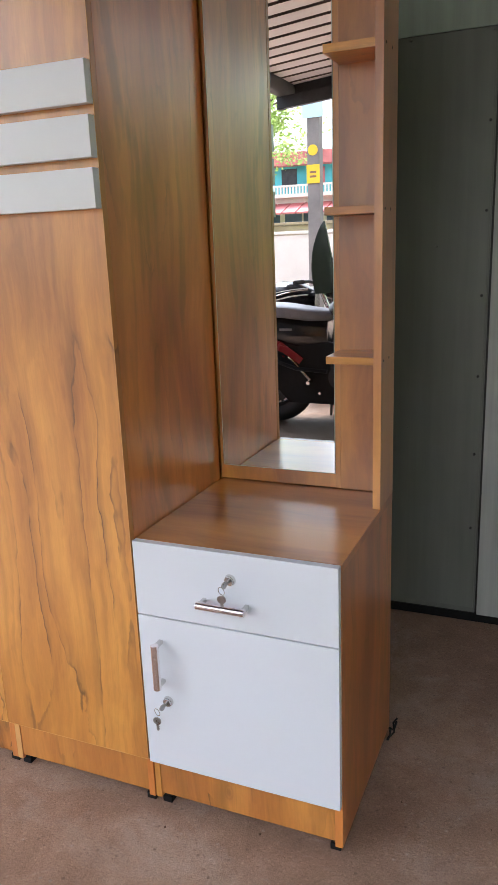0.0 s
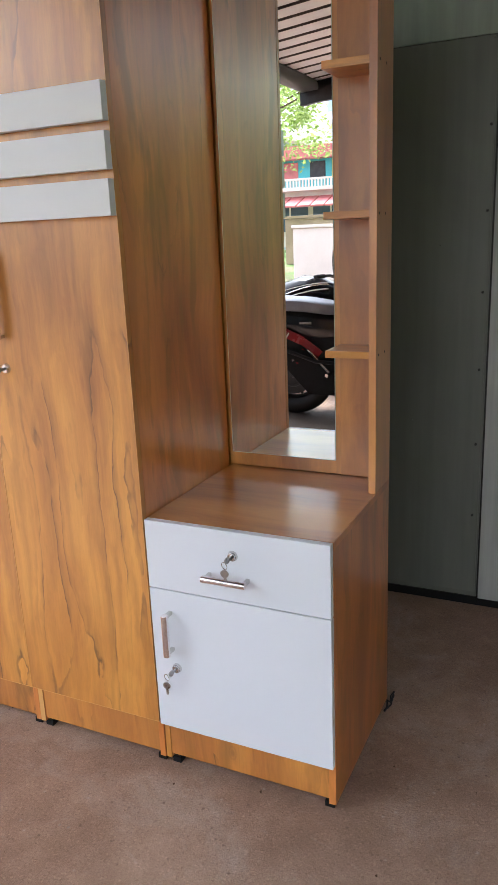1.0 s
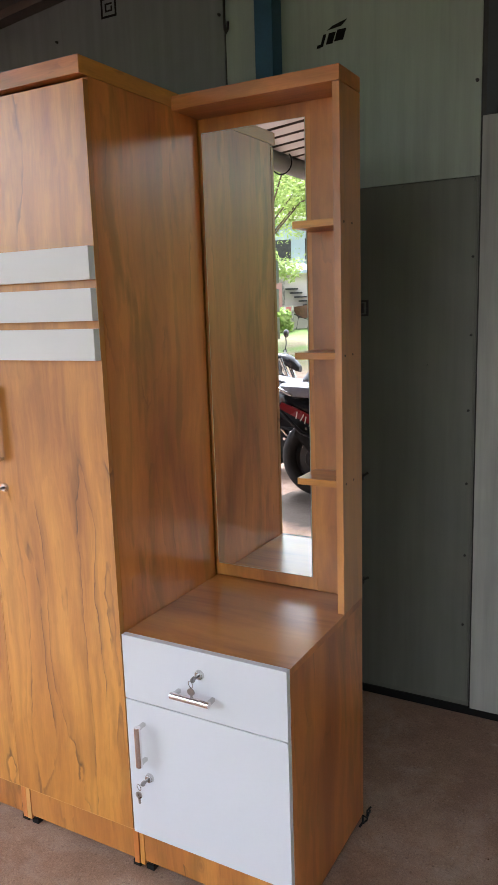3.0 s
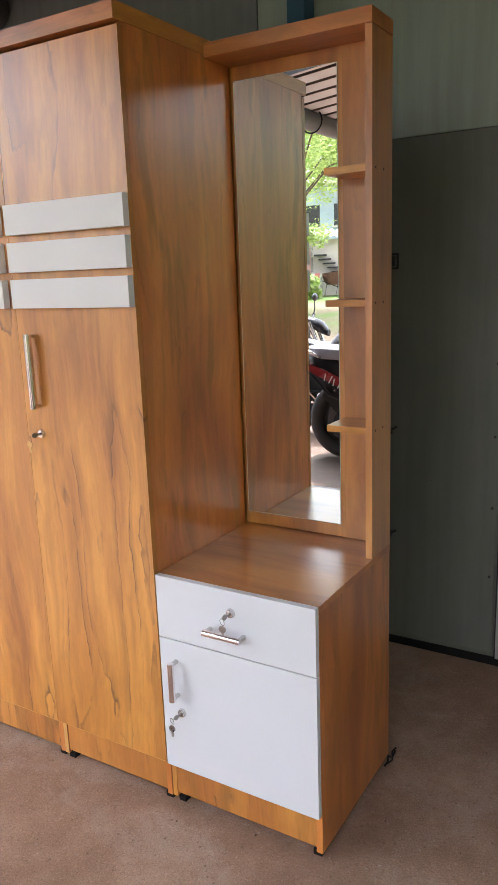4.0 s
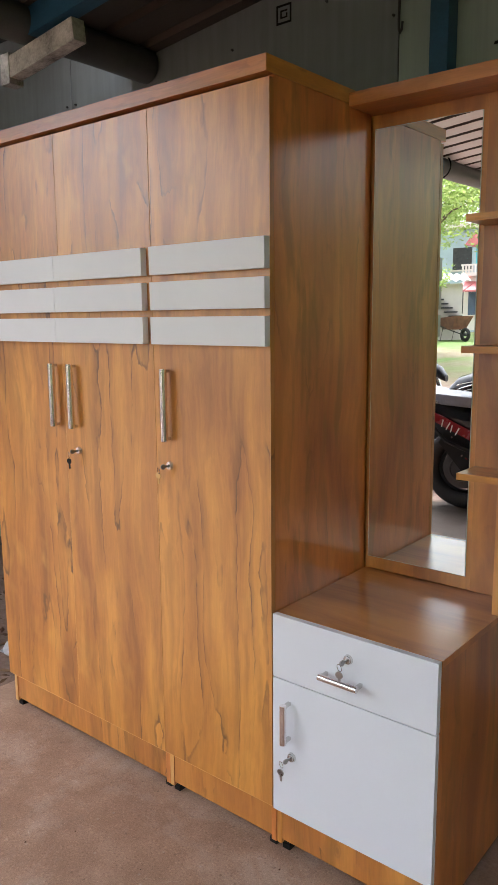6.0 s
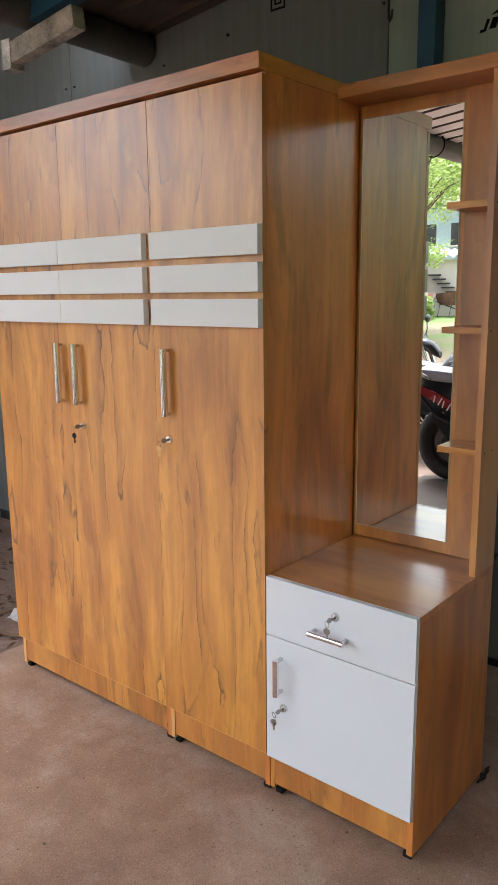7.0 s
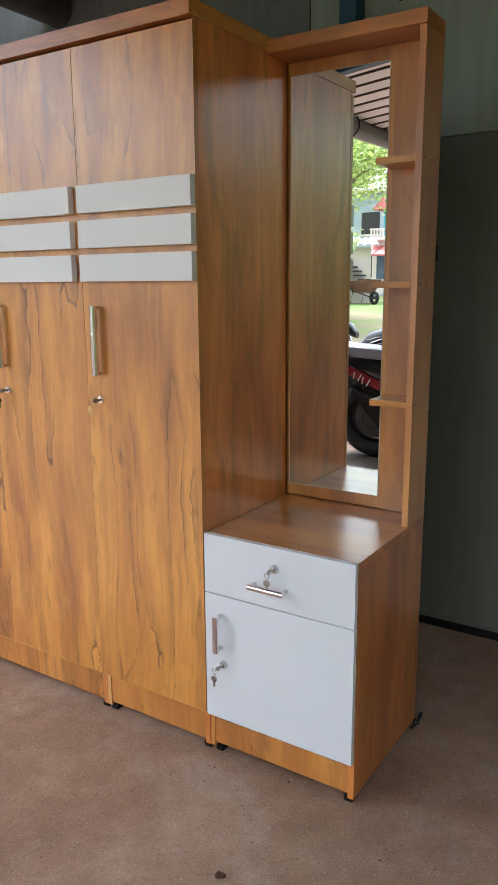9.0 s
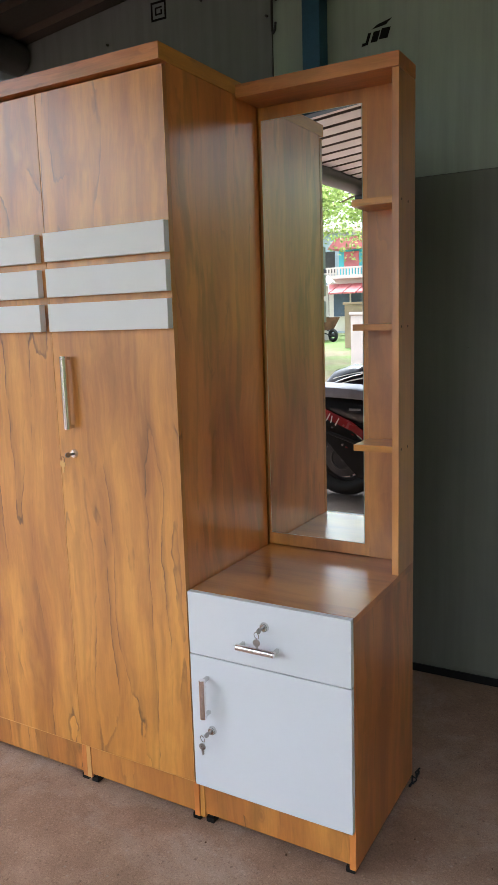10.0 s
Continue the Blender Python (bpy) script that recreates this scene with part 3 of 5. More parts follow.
# roof of ribbed sheets falling towards the yard
bm = bmesh.new()
prof = [(-4.76, 0.0)]
y = -4.574
while y < WALL_Y + 0.2:
    prof += [(y - 0.028, 0.0), (y - 0.024, 0.04), (y + 0.024, 0.04), (y + 0.028, 0.0)]
    y += 0.217
rows = []
for x in (-1.76, 2.75):
    rows.append([[bm.verts.new((x, py, roof_z(x) + pz + dz)) for py, pz in prof] for dz in (0.0, 0.003)])
for k in range(len(prof) - 1):
    f = bm.faces.new((rows[0][0][k], rows[0][0][k + 1], rows[1][0][k + 1], rows[1][0][k]))
    # sheets inward of the rafter get the brown that stands for shade
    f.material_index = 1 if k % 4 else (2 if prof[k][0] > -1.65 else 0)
    bm.faces.new((rows[0][1][k], rows[1][1][k], rows[1][1][k + 1], rows[0][1][k + 1]))
    bm.faces.new((rows[0][0][k], rows[0][1][k], rows[0][1][k + 1], rows[0][0][k + 1]))
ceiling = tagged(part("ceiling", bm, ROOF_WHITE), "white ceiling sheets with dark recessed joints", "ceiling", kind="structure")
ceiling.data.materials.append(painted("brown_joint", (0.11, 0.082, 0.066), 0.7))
# brown for the inner sheets: the shade under the roof put into colour
ceiling.data.materials.append(painted("shade_brown_roof_sheet", (0.056, 0.045, 0.037), 0.6, 0.35, 3.0, 60.0))

# unseen roof added to shade the back wall and doors from the west
tagged(part("lean_to_roof", boxed(-4.6, -1.86, -1.5, WALL_Y + 0.05, 2.96, 3.0), DARK_METAL), "added dark sheet roof that shades the west side", "roof", kind="structure")

for y, deep, paint, label in ((0.5, 0.10, BLUE, "blue painted steel rafter under the roof"), (-1.715, 0.183, BLUE, "blue painted steel rafter under the roof"),
                              (-4.69, 0.11, DARK_METAL, "dark steel rafter at the shed's open end")):
    turn = Matrix.Translation((0.5, y, roof_z(0.5) - 0.006)) @ Matrix.Rotation(-math.atan(0.10), 4, "Y")
    tagged(part("rafter", box(bmesh.new(), -2.12, 1.75, -0.035, 0.035, -deep, 0.0, bevel=0.003, turn=turn), paint), label, "rafter", "rafters", "structure")
# chipped white timber bracket under the rafter's end
bm = bmesh.new()
box(bm, -0.235, 0.235, -0.03, 0.03, -0.042, 0.042, bevel=0.004, turn=Matrix.Translation((-1.53, 0.5, 2.472)) @ Matrix.Rotation(-math.atan(0.12), 4, "Y"))
box(bm, -0.03, 0.03, -0.034, 0.034, -0.09, 0.03, bevel=0.004, turn=Matrix.Translation((-1.745, 0.5, 2.475)))
tagged(part("timber_bracket", bm, OLD_WHITE), "chipped white painted timber bracket carrying the gutter pipe", "bracket")
bm = hose(bmesh.new(), [(-1.62, 1.15 - 0.35 * k, 2.588 + 0.006 * math.sin(k * 1.3)) for k in range(18)], 0.075, 18)
tagged(part("gutter_pipe", bm, PIPE_GREY, smooth=True), "thick grey plastic pipe along the eave", "pipe")
for y in (-2.6, -3.35):
    tagged(part("cable_loop", ring(bmesh.new(), (-1.62, y, 2.585), (0, 1, 0), 0.09, 0.006, 24, 6), BLACK, smooth=True), "black cable loop round the eave pipe", "cable", "cable loops")
# dark hanging frame at the open end
bm = boxed(-0.04, 1.9, -0.03, 0.03, 0.0, 0.10, bevel=0.004, turn=Matrix.Translation((-1.61, -4.5, 2.42)) @ Matrix.Rotation(-math.atan(0.09), 4, "Y"))
box(bm, -1.655, -1.59, -4.527, -4.473, 2.415, 2.63, bevel=0.004)
box(bm, 0.16, 0.21, -4.527, -4.473, 2.60, 2.80, bevel=0.004)
box(bm, -1.65, -1.595, -4.66, -4.52, 2.585, 2.628, bevel=0.003)
box(bm, 0.162, 0.208, -4.66, -4.52, 2.755, 2.798, bevel=0.003)
tagged(part("hanging_frame", bm, DARK_METAL), "dark steel frame hanging under the eave", "frame")


# ---- furniture ----
T = 0.017


def bar_handle(parent, x, z, length, upright, y=0.0, reach=0.036, r=0.0075):
    """A round steel bar on two flat feet."""
    h = length / 2
    bm = bmesh.new()
    d = Vector((0, 0, 1)) if upright else Vector((1, 0, 0))
    c = Vector((x, y - reach + r, z))
    rod(bm, c - d * h, c + d * h, r, seg=20)
    bmesh.ops.bevel(bm, geom=[e for e in bm.edges if all(len(f.verts) > 4 for f in e.link_faces) or any(len(f.verts) > 4 for f in e.link_faces)], offset=0.0007, segments=2, affect="EDGES")
    handle = part("handle", bm, STEEL, parent, "brushed steel bar handle", smooth=True)
    for s in (-1, 1):
        e = c + d * (s * (h - 0.006))
        bm = bmesh.new()
        near = [(-r * 0.9, -0.004), (r * 0.9, -0.004), (r * 0.9, 0.004), (-r * 0.9, 0.004)]
        side = Vector((1, 0, 0)) if upright else Vector((0, 0, 1))
        rows = []
        for u, deep in ((1.0, e.y), (0.55, (e.y + y) / 2), (0.6, y)):
            rows.append([bm.verts.new(Vector((e.x, deep, e.z)) + side * (p * u) + d * q) for p, q in near])
        for p, q in zip(rows, rows[1:]):
            for k in range(4):
                bm.faces.new((p[k], p[(k + 1) % 4], q[(k + 1) % 4], q[k]))
        bm.faces.new(rows[0])
        bm.faces.new(rows[-1])
        bmesh.ops.recalc_face_normals(bm, faces=bm.faces)
        part("post", bm, CHROME, handle)
    return handle


def key_shape(bm, x, y, z, s=1.0, lean=0.0, blade=0.024):
    """A small key hanging head up, flat against the front."""
    n = 14
    head = [(x + s * 0.010 * math.cos(2 * math.pi * k / n), z + s * 0.009 * math.sin(2 * math.pi * k / n)) for k in range(n)]
    extrude_y(bm, head, y - 0.0012, y + 0.0012)
    teeth = [(-0.003, -0.008), (0.003, -0.008), (0.003, -0.012), (0.0045, -0.014), (0.003, -0.017), (0.0042, -0.02), (0.002, -blade), (-0.003, -blade)]
    extrude_y(bm, [(x + s * (px + lean * (-pz)), z + s * pz) for px, pz in teeth], y - 0.001, y + 0.001)
    return bm


def cam_lock(parent, x, z, y=0.0, hang=True, black_key=False, drop=0.035, side=-0.016, spare=None):
    bm = bmesh.new()
    rod(bm, (x, y - 0.006, z), (x, y, z), 0.0105, 0.0125, 24)
    rod(bm, (x, y - 0.009, z), (x, y - 0.006, z), 0.0085, 0.0095, 24)
    box(bm, x - 0.0012, x + 0.0012, y - 0.0105, y - 0.0085, z - 0.005, z + 0.005)
    lock = part("lock", bm, CHROME, parent, "round chrome cam lock", smooth=True)
    # inserted key, its bow standing out from the lock
    bm = bmesh.new()
    box(bm, x - 0.0012, x + 0.0012, y - 0.022, y - 0.009, z - 0.003, z + 0.003)
    bow = [(0.009 * math.cos(2 * math.pi * k / 14), 0.0075 * math.sin(2 * math.pi * k / 14)) for k in range(14)]
    a = [bm.verts.new((x - 0.001 - 0.4 * max(0, -u), y - 0.026 + u * 0.9, z + w)) for u, w in bow]
    c = [bm.verts.new((x + 0.001 - 0.4 * max(0, -u), y - 0.026 + u * 0.9, z + w)) for u, w in bow]
    bm.faces.new(a)
    bm.faces.new(list(reversed(c)))
    for k in range(14):
        bm.faces.new((a[k], c[k], c[(k + 1) % 14], a[(k + 1) % 14]))
    bmesh.ops.recalc_face_normals(bm, faces=bm.faces)
    key = part("key", bm, KEY_STEEL, lock, "small steel key in the lock")
    if hang:
        bm = ring(bmesh.new(), (x + side * 0.8, y - 0.03, z - 0.012), (0.35, 1, 0.1), 0.0085, 0.0008, 20, 6)
        part("key_ring", bm, CHROME, lock, smooth=True)
        part("spare_key", key_shape(bmesh.new(), x + side, y - 0.028, z - drop + 0.004, 1.0, 0.05),
             spare or (BLACK if black_key else KEY_STEEL), lock, "black-headed spare key hanging" if black_key else "spare steel key hanging")
    return lock


def foot(parent, x, y, h=0.034):
    bm = boxed(x - 0.012, x + 0.012, y - 0.018, y + 0.018, 0.0, h, bevel=0.002)
    box(bm, x - 0.009, x + 0.009, y - 0.015, y + 0.015, h - 0.004, h + 0.016)
    part("foot", bm, BLACK, parent, "black plastic foot")


FEET = 0.016
DOOR_LOW, DOOR_TOP = 0.133, 1.967


def wardrobe(name, x0, x1, doors, label):
    """A tall carcass with doors x0..x1, white strips on the doors."""
    w = thing(name, ((x0 + x1) / 2, 0.25, 0), label, "wardrobe", "wardrobe row")
    d0, d1 = 0.018, 0.456
    part("side_panel", boxed(x0 + 0.001, x0 + T, d0, d1, FEET, 1.975, bevel=0.0008), WOOD_SIDE, w)
    part("side_panel", boxed(x1 - T, x1 - 0.001, d0, d1, FEET, 1.975, bevel=0.0008), WOOD_SIDE, w)
    part("bottom_panel", boxed(x0 + T, x1 - T, d0 + 0.004, d1, 0.118, 0.135), WOOD_X, w)
    part("top_panel", boxed(x0 + T, x1 - T, d0 + 0.07, d1, 1.955, 1.973), WOOD_X, w)
    part("back_panel", boxed(x0 + T, x1 - T, d1 - 0.008, d1, 0.135, 1.935), WOOD_Z, w)
    part("plinth", boxed(x0 + T + 0.001, x1 - T - 0.001, d0 + 0.002, d0 + 0.018, FEET + 0.012, 0.117, bevel=0.0008), WOOD_BASE, w, "wood-print plinth board")
    part("edge_band", boxed(x0 + 0.0010, x0 + T - 0.0005, d0 - 0.0006, d0 - 0.0001, FEET, 0.131), EDGE_BAND, w, "thin pale edge band")
    for x in (x0 + 0.022, x1 - 0.016):
        for y in (d0 + 0.024, d1 - 0.03):
            foot(w, x, y, FEET)
    for a, c, hinge, strip_a, gap in doors:
        d = part("door", boxed(a + 0.0003, c - 0.0003, 0.0, 0.0165, DOOR_LOW, DOOR_TOP, bevel=0.0008), WOOD_Z, w, "tall wood-print door")
        for z0, z1 in ((1.539, 1.613), (1.446, 1.520), (1.355, 1.428)):
            part("strip", boxed(strip_a, c - gap, -0.021, -0.0005, z0, z1, bevel=0.001), CREAM, d, "raised white strip")
        part("edge_band", boxed(a + 0.0003, c - 0.0003, -0.0004, 0.0160, DOOR_LOW - 0.0012, DOOR_LOW - 0.0001), EDGE_BAND, d, "thin pale edge band")
        part("edge_band", boxed(c - 0.0014, c - 0.0002, -0.0005, -0.0001, DOOR_LOW, DOOR_TOP), EDGE_BAND, d, "thin pale edge band")
        hx = a + 0.055 if hinge == "right" else c - 0.037
        bar_handle(d, hx, 1.190, 0.198, True, 0.0, 0.031, 0.0103)
    return w


single = wardrobe("single_wardrobe", -0.409, 0.0, [(-0.409, 0.0, "right", -0.396, 0.001)], "single-door wood-print wardrobe with three white strips")
double = wardrobe("double_wardrobe", -1.235, -0.409, [(-1.235, -0.819, "left", -1.234, 0.001), (-0.819, -0.4095, "right", -0.8185, 0.0175)], "double-door wood-print wardrobe with white strips")
cam_lock([o for o in single.children if o.name.startswith("door")][0], -0.355, 1.020, 0.0, True, False, 0.03, -0.02, BRASS)
cam_lock([o for o in double.children if o.name.startswith("door")][1], -0.757, 1.020, 0.0, True, True, 0.036, -0.018)
crown = thing("wardrobe_crown", (-0.62, 0.21, 1.9755), "overhanging wood-print top board across both wardrobes", "top board")
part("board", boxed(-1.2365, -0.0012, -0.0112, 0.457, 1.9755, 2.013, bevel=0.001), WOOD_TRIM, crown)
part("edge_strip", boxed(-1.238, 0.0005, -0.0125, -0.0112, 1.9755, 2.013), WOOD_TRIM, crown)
part("end_strip", boxed(-0.0012, 0.0005, -0.0110, 0.457, 1.9755, 2.013), WOOD_Y, crown)

# dressing unit with drawer, cupboard, mirror and corner shelves
DX = 0.46
dresser = thing("dressing_unit", (0.23, 0.24, 0), "wood-print dressing unit, white drawer and door, tall mirror", "dresser")
part("side_panel", boxed(0.003, T, 0.018, 0.4665, 0.018, 0.660, bevel=0.0008), WOOD_Z, dresser)
part("side_panel", boxed(DX - T, DX, 0.018, 0.4665, 0.018, 0.660, bevel=0.0008), WOOD_SIDE, dresser, "plain wood-print side")
part("tabletop", boxed(0.003, DX, 0.0172, 0.4665, 0.6605, 0.6775), WOOD_TOP, dresser, "glossy wood-print top")
part("edge_band", boxed(DX + 0.0002, DX + 0.0008, 0.0172, 0.4665, 0.6602, 0.6776), WOOD_SIDE, dresser)
part("back_panel", boxed(T, DX - T, 0.4585, 0.4664, 0.135, 0.660), WOOD_Z, dresser)
part("bottom_panel", boxed(T, DX - T, 0.022, 0.4585, 0.112, 0.128), WOOD_X, dresser)
part("plinth", boxed(T + 0.001, DX - T - 0.001, 0.020, 0.036, 0.031, 0.111, bevel=0.0008), WOOD_BASE, dresser, "wood-print plinth board")
for x, y in ((0.026, 0.045), (0.441, 0.045), (0.03, 0.43), (0.437, 0.43)):
    foot(dresser, x, y, 0.016)
drawer = part("drawer_front", boxed(0.0035, DX - 0.0005, 0.0, 0.0165, 0.508, 0.6772, bevel=0.0009), WHITE, dresser, "white drawer front")
bar_handle(drawer, 0.2185, 0.566, 0.108, False, 0.0, 0.037, 0.0085)
cam_lock(drawer, 0.231, 0.620, 0.0, True, False, 0.036, -0.008)
cup = part("door", boxed(0.0035, DX - 0.0005, 0.0, 0.0165, 0.128, 0.5045, bevel=0.0009), WHITE, dresser, "white cupboard door")
bar_handle(cup, 0.057, 0.400, 0.108, True, 0.0, 0.037, 0.0085)
cam_lock(cup, 0.065, 0.301, 0.0, True, False, 0.040, -0.016)
# upper part
part("mirror_board", boxed(0.0045, 0.3322, 0.4577, 0.4655, 0.680, 1.9655, bevel=0.0008), WOOD_PLAIN, dresser)
part("rear_rail", boxed(-0.07, 0.02, 0.476, 0.49, 0.05, 1.99), WOOD_Z, dresser)
part("shelf_back", boxed(0.3324, DX - T - 0.0002, 0.4582, 0.466, 0.679, 1.9655), WOOD_PLAIN, dresser)
glass = part("mirror", boxed(0.0135, 0.3195, 0.4537, 0.4572, 0.7175, 1.929), MIRROR_EDGE, dresser, "tall frameless mirror")
bm = bmesh.new()
vs = [bm.verts.new(v) for v in ((0.0147, 0.4535, 0.7187), (0.3183, 0.4535, 0.7187), (0.3183, 0.4535, 1.9278), (0.0147, 0.4535, 1.9278))]
bm.faces.new(vs)
part("reflecting_face", bm, MIRROR, glass)
pillar = part("upright_panel", boxed(DX - T, DX + 0.001, 0.3355, 0.4665, 0.6785, 1.9635, bevel=0.0008), WOOD_PLAIN, dresser, "upright wood-print panel with screw holes")
for z in (1.657, 1.341, 1.020):
    for y in (0.356, 0.408):
        bm = rod(bmesh.new(), (DX + 0.0006, y, z), (DX + 0.0016, y, z), 0.0032, seg=10)
        part("screw", bm, DARK_METAL, pillar)
    part("shelf", boxed(0.333, DX - T - 0.0005, 0.341, 0.4578, z - 0.0085, z + 0.0085, bevel=0.0008), WOOD_X, dresser, "small open corner shelf")
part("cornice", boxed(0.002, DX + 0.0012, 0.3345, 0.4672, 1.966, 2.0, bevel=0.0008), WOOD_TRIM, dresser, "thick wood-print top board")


# ---- litter on the floor ----
bm = bmesh.new()
hose(bm, [(0.464, 0.425, 0.004), (0.470, 0.436, 0.014), (0.466, 0.450, 0.024), (0.474, 0.460, 0.013), (0.478, 0.474, 0.030), (0.474, 0.484, 0.016)], 0.0032, 7)
hose(bm, [(0.468, 0.442, 0.005), (0.476, 0.456, 0.010), (0.470, 0.472, 0.026), (0.478, 0.484, 0.034)], 0.0026, 7)
tagged(part("packing_strap", bm, BLACK, smooth=True), "crumpled black strap end lying by the dresser", "strap")


def crumple(name, x, y, size, mat, label, cat, flat=0.35, seed=1):
    rnd = random.Random(seed)
    bm = bmesh.new()
    bmesh.ops.create_icosphere(bm, subdivisions=2, radius=size)
    for v in bm.verts:
        k = 1 + rnd.uniform(-0.35, 0.35)
        v.co = Vector((v.co.x * k + x, v.co.y * k + y, max(0.0, (v.co.z * k + size * 0.6) * flat)))
    return tagged(part(name, bm, mat), label, cat)


crumple("dry_leaf", 0.30, -0.363, 0.012, DRY_LEAF, "small dark dry leaf on the cement floor", "leaf", 0.3, 4)
PLASTIC = painted("clear_plastic_film", (0.6, 0.6, 0.62), 0.25, 0.1, 20.0)
crumple("plastic_wrapper", -1.60, 0.27, 0.075, PLASTIC, "crumpled clear plastic wrapper on the soil", "wrapper", 0.4, 8)
crumple("plastic_wrapper", -1.95, 0.62, 0.06, PLASTIC, "crumpled pale plastic wrapper on the soil", "wrapper", 0.4, 9)
rnd = random.Random(11)
verts, faces = [], []
for k in range(420):
    x, y = rnd.uniform(-2.9, -1.36), rnd.uniform(-0.6, 1.1)
    s, a = rnd.uniform(0.008, 0.035), rnd.uniform(0, 6.3)
    u, w = Vector((math.cos(a), math.sin(a), rnd.uniform(-0.3, 0.3))) * s, Vector((-math.sin(a), math.cos(a), rnd.uniform(-0.3, 0.5))) * s * 0.5
    c = Vector((x, y, -0.02 + rnd.uniform(0, 0.025)))
    n = len(verts)
    verts += [c - u, c + w, c + u, c - w, c + Vector((0, 0, s * 0.35))]
    faces += [(n, n + 1, n + 4), (n + 1, n + 2, n + 4), (n + 2, n + 3, n + 4), (n + 3, n, n + 4)]
me = bpy.data.meshes.new("leaf_litter")
me.from_pydata([tuple(v) for v in verts], [], faces)
me.materials.append(DRY_LEAF)
tagged(new("leaf_litter", me), "dry leaves and bark scraps on reddish soil", "litter", kind="stuff")
rnd = random.Random(21)
verts, faces = [], []
for k in range(260):
    x, y = rnd.uniform(-1.3, 1.4), rnd.uniform(-1.2, 0.9)
    s = 0.0008 + 0.0030 * rnd.random() ** 4
    n = len(verts)
    verts += [(x - s, y, 0), (x, y - s, 0), (x + s, y, 0), (x, y + s * 1.3, 0), (x, y, s * 1.2)]
    faces += [(n, n + 1, n + 4), (n + 1, n + 2, n + 4), (n + 2, n + 3, n + 4), (n + 3, n, n + 4)]
me = bpy.data.meshes.new("floor_grit")
me.from_pydata(verts, [], faces)
me.materials.append(DRY_LEAF)
tagged(new("floor_grit", me), "dark grit specks on the cement floor", "grit", kind="stuff")
STICK = painted("dry_stick", (0.2, 0.12, 0.07), 0.9, 0.3)
for x, y, a, l in ((-1.62, 0.12, 0.4, 0.3), (-1.75, 0.36, 1.2, 0.42), (-1.95, 0.5, 2.4, 0.35)):
    c, d = Vector((x, y, -0.02)), Vector((math.cos(a), math.sin(a), 0.06)) * l / 2
    tagged(part("stick", hose(bmesh.new(), [c - d, c - d * 0.3 + Vector((0.01, 0.01, 0.01)), c + d * 0.4, c + d], 0.006, 6), STICK), "dry bent stick on the soil", "stick", "sticks")


# ---- motorcycles parked in the yard ----
def wheel(parent, x, R, w):
    bm = ring(bmesh.new(), (x, 0, R), (0, 1, 0), R - w * 0.55, w * 0.55, 40, 12, 1.0)
    t = part("wheel", bm, RUBBER, parent, "black rubber tyre", smooth=True)
    bm = ring(bmesh.new(), (x, 0, R), (0, 1, 0), R - w * 1.15, 0.016, 40, 8, 1.6)
    part("rim", bm, DARK_METAL, t, smooth=True)
    bm = rod(bmesh.new(), (x, -0.07, R), (x, 0.07, R), 0.055, seg=20)
    for k in range(5):
        a = 2 * math.pi * k / 5
        d = Vector((math.cos(a), 0, math.sin(a)))
        p = Vector((x, 0, R))
        rod(bm, p + d * 0.04, p + d * (R - w * 1.1), 0.016, 0.011, 8)
    rod(bm, (x, -0.045, R), (x, 0.045, R), 0.15, seg=28)
    part("hub", bm, DARK_METAL, t, smooth=True)


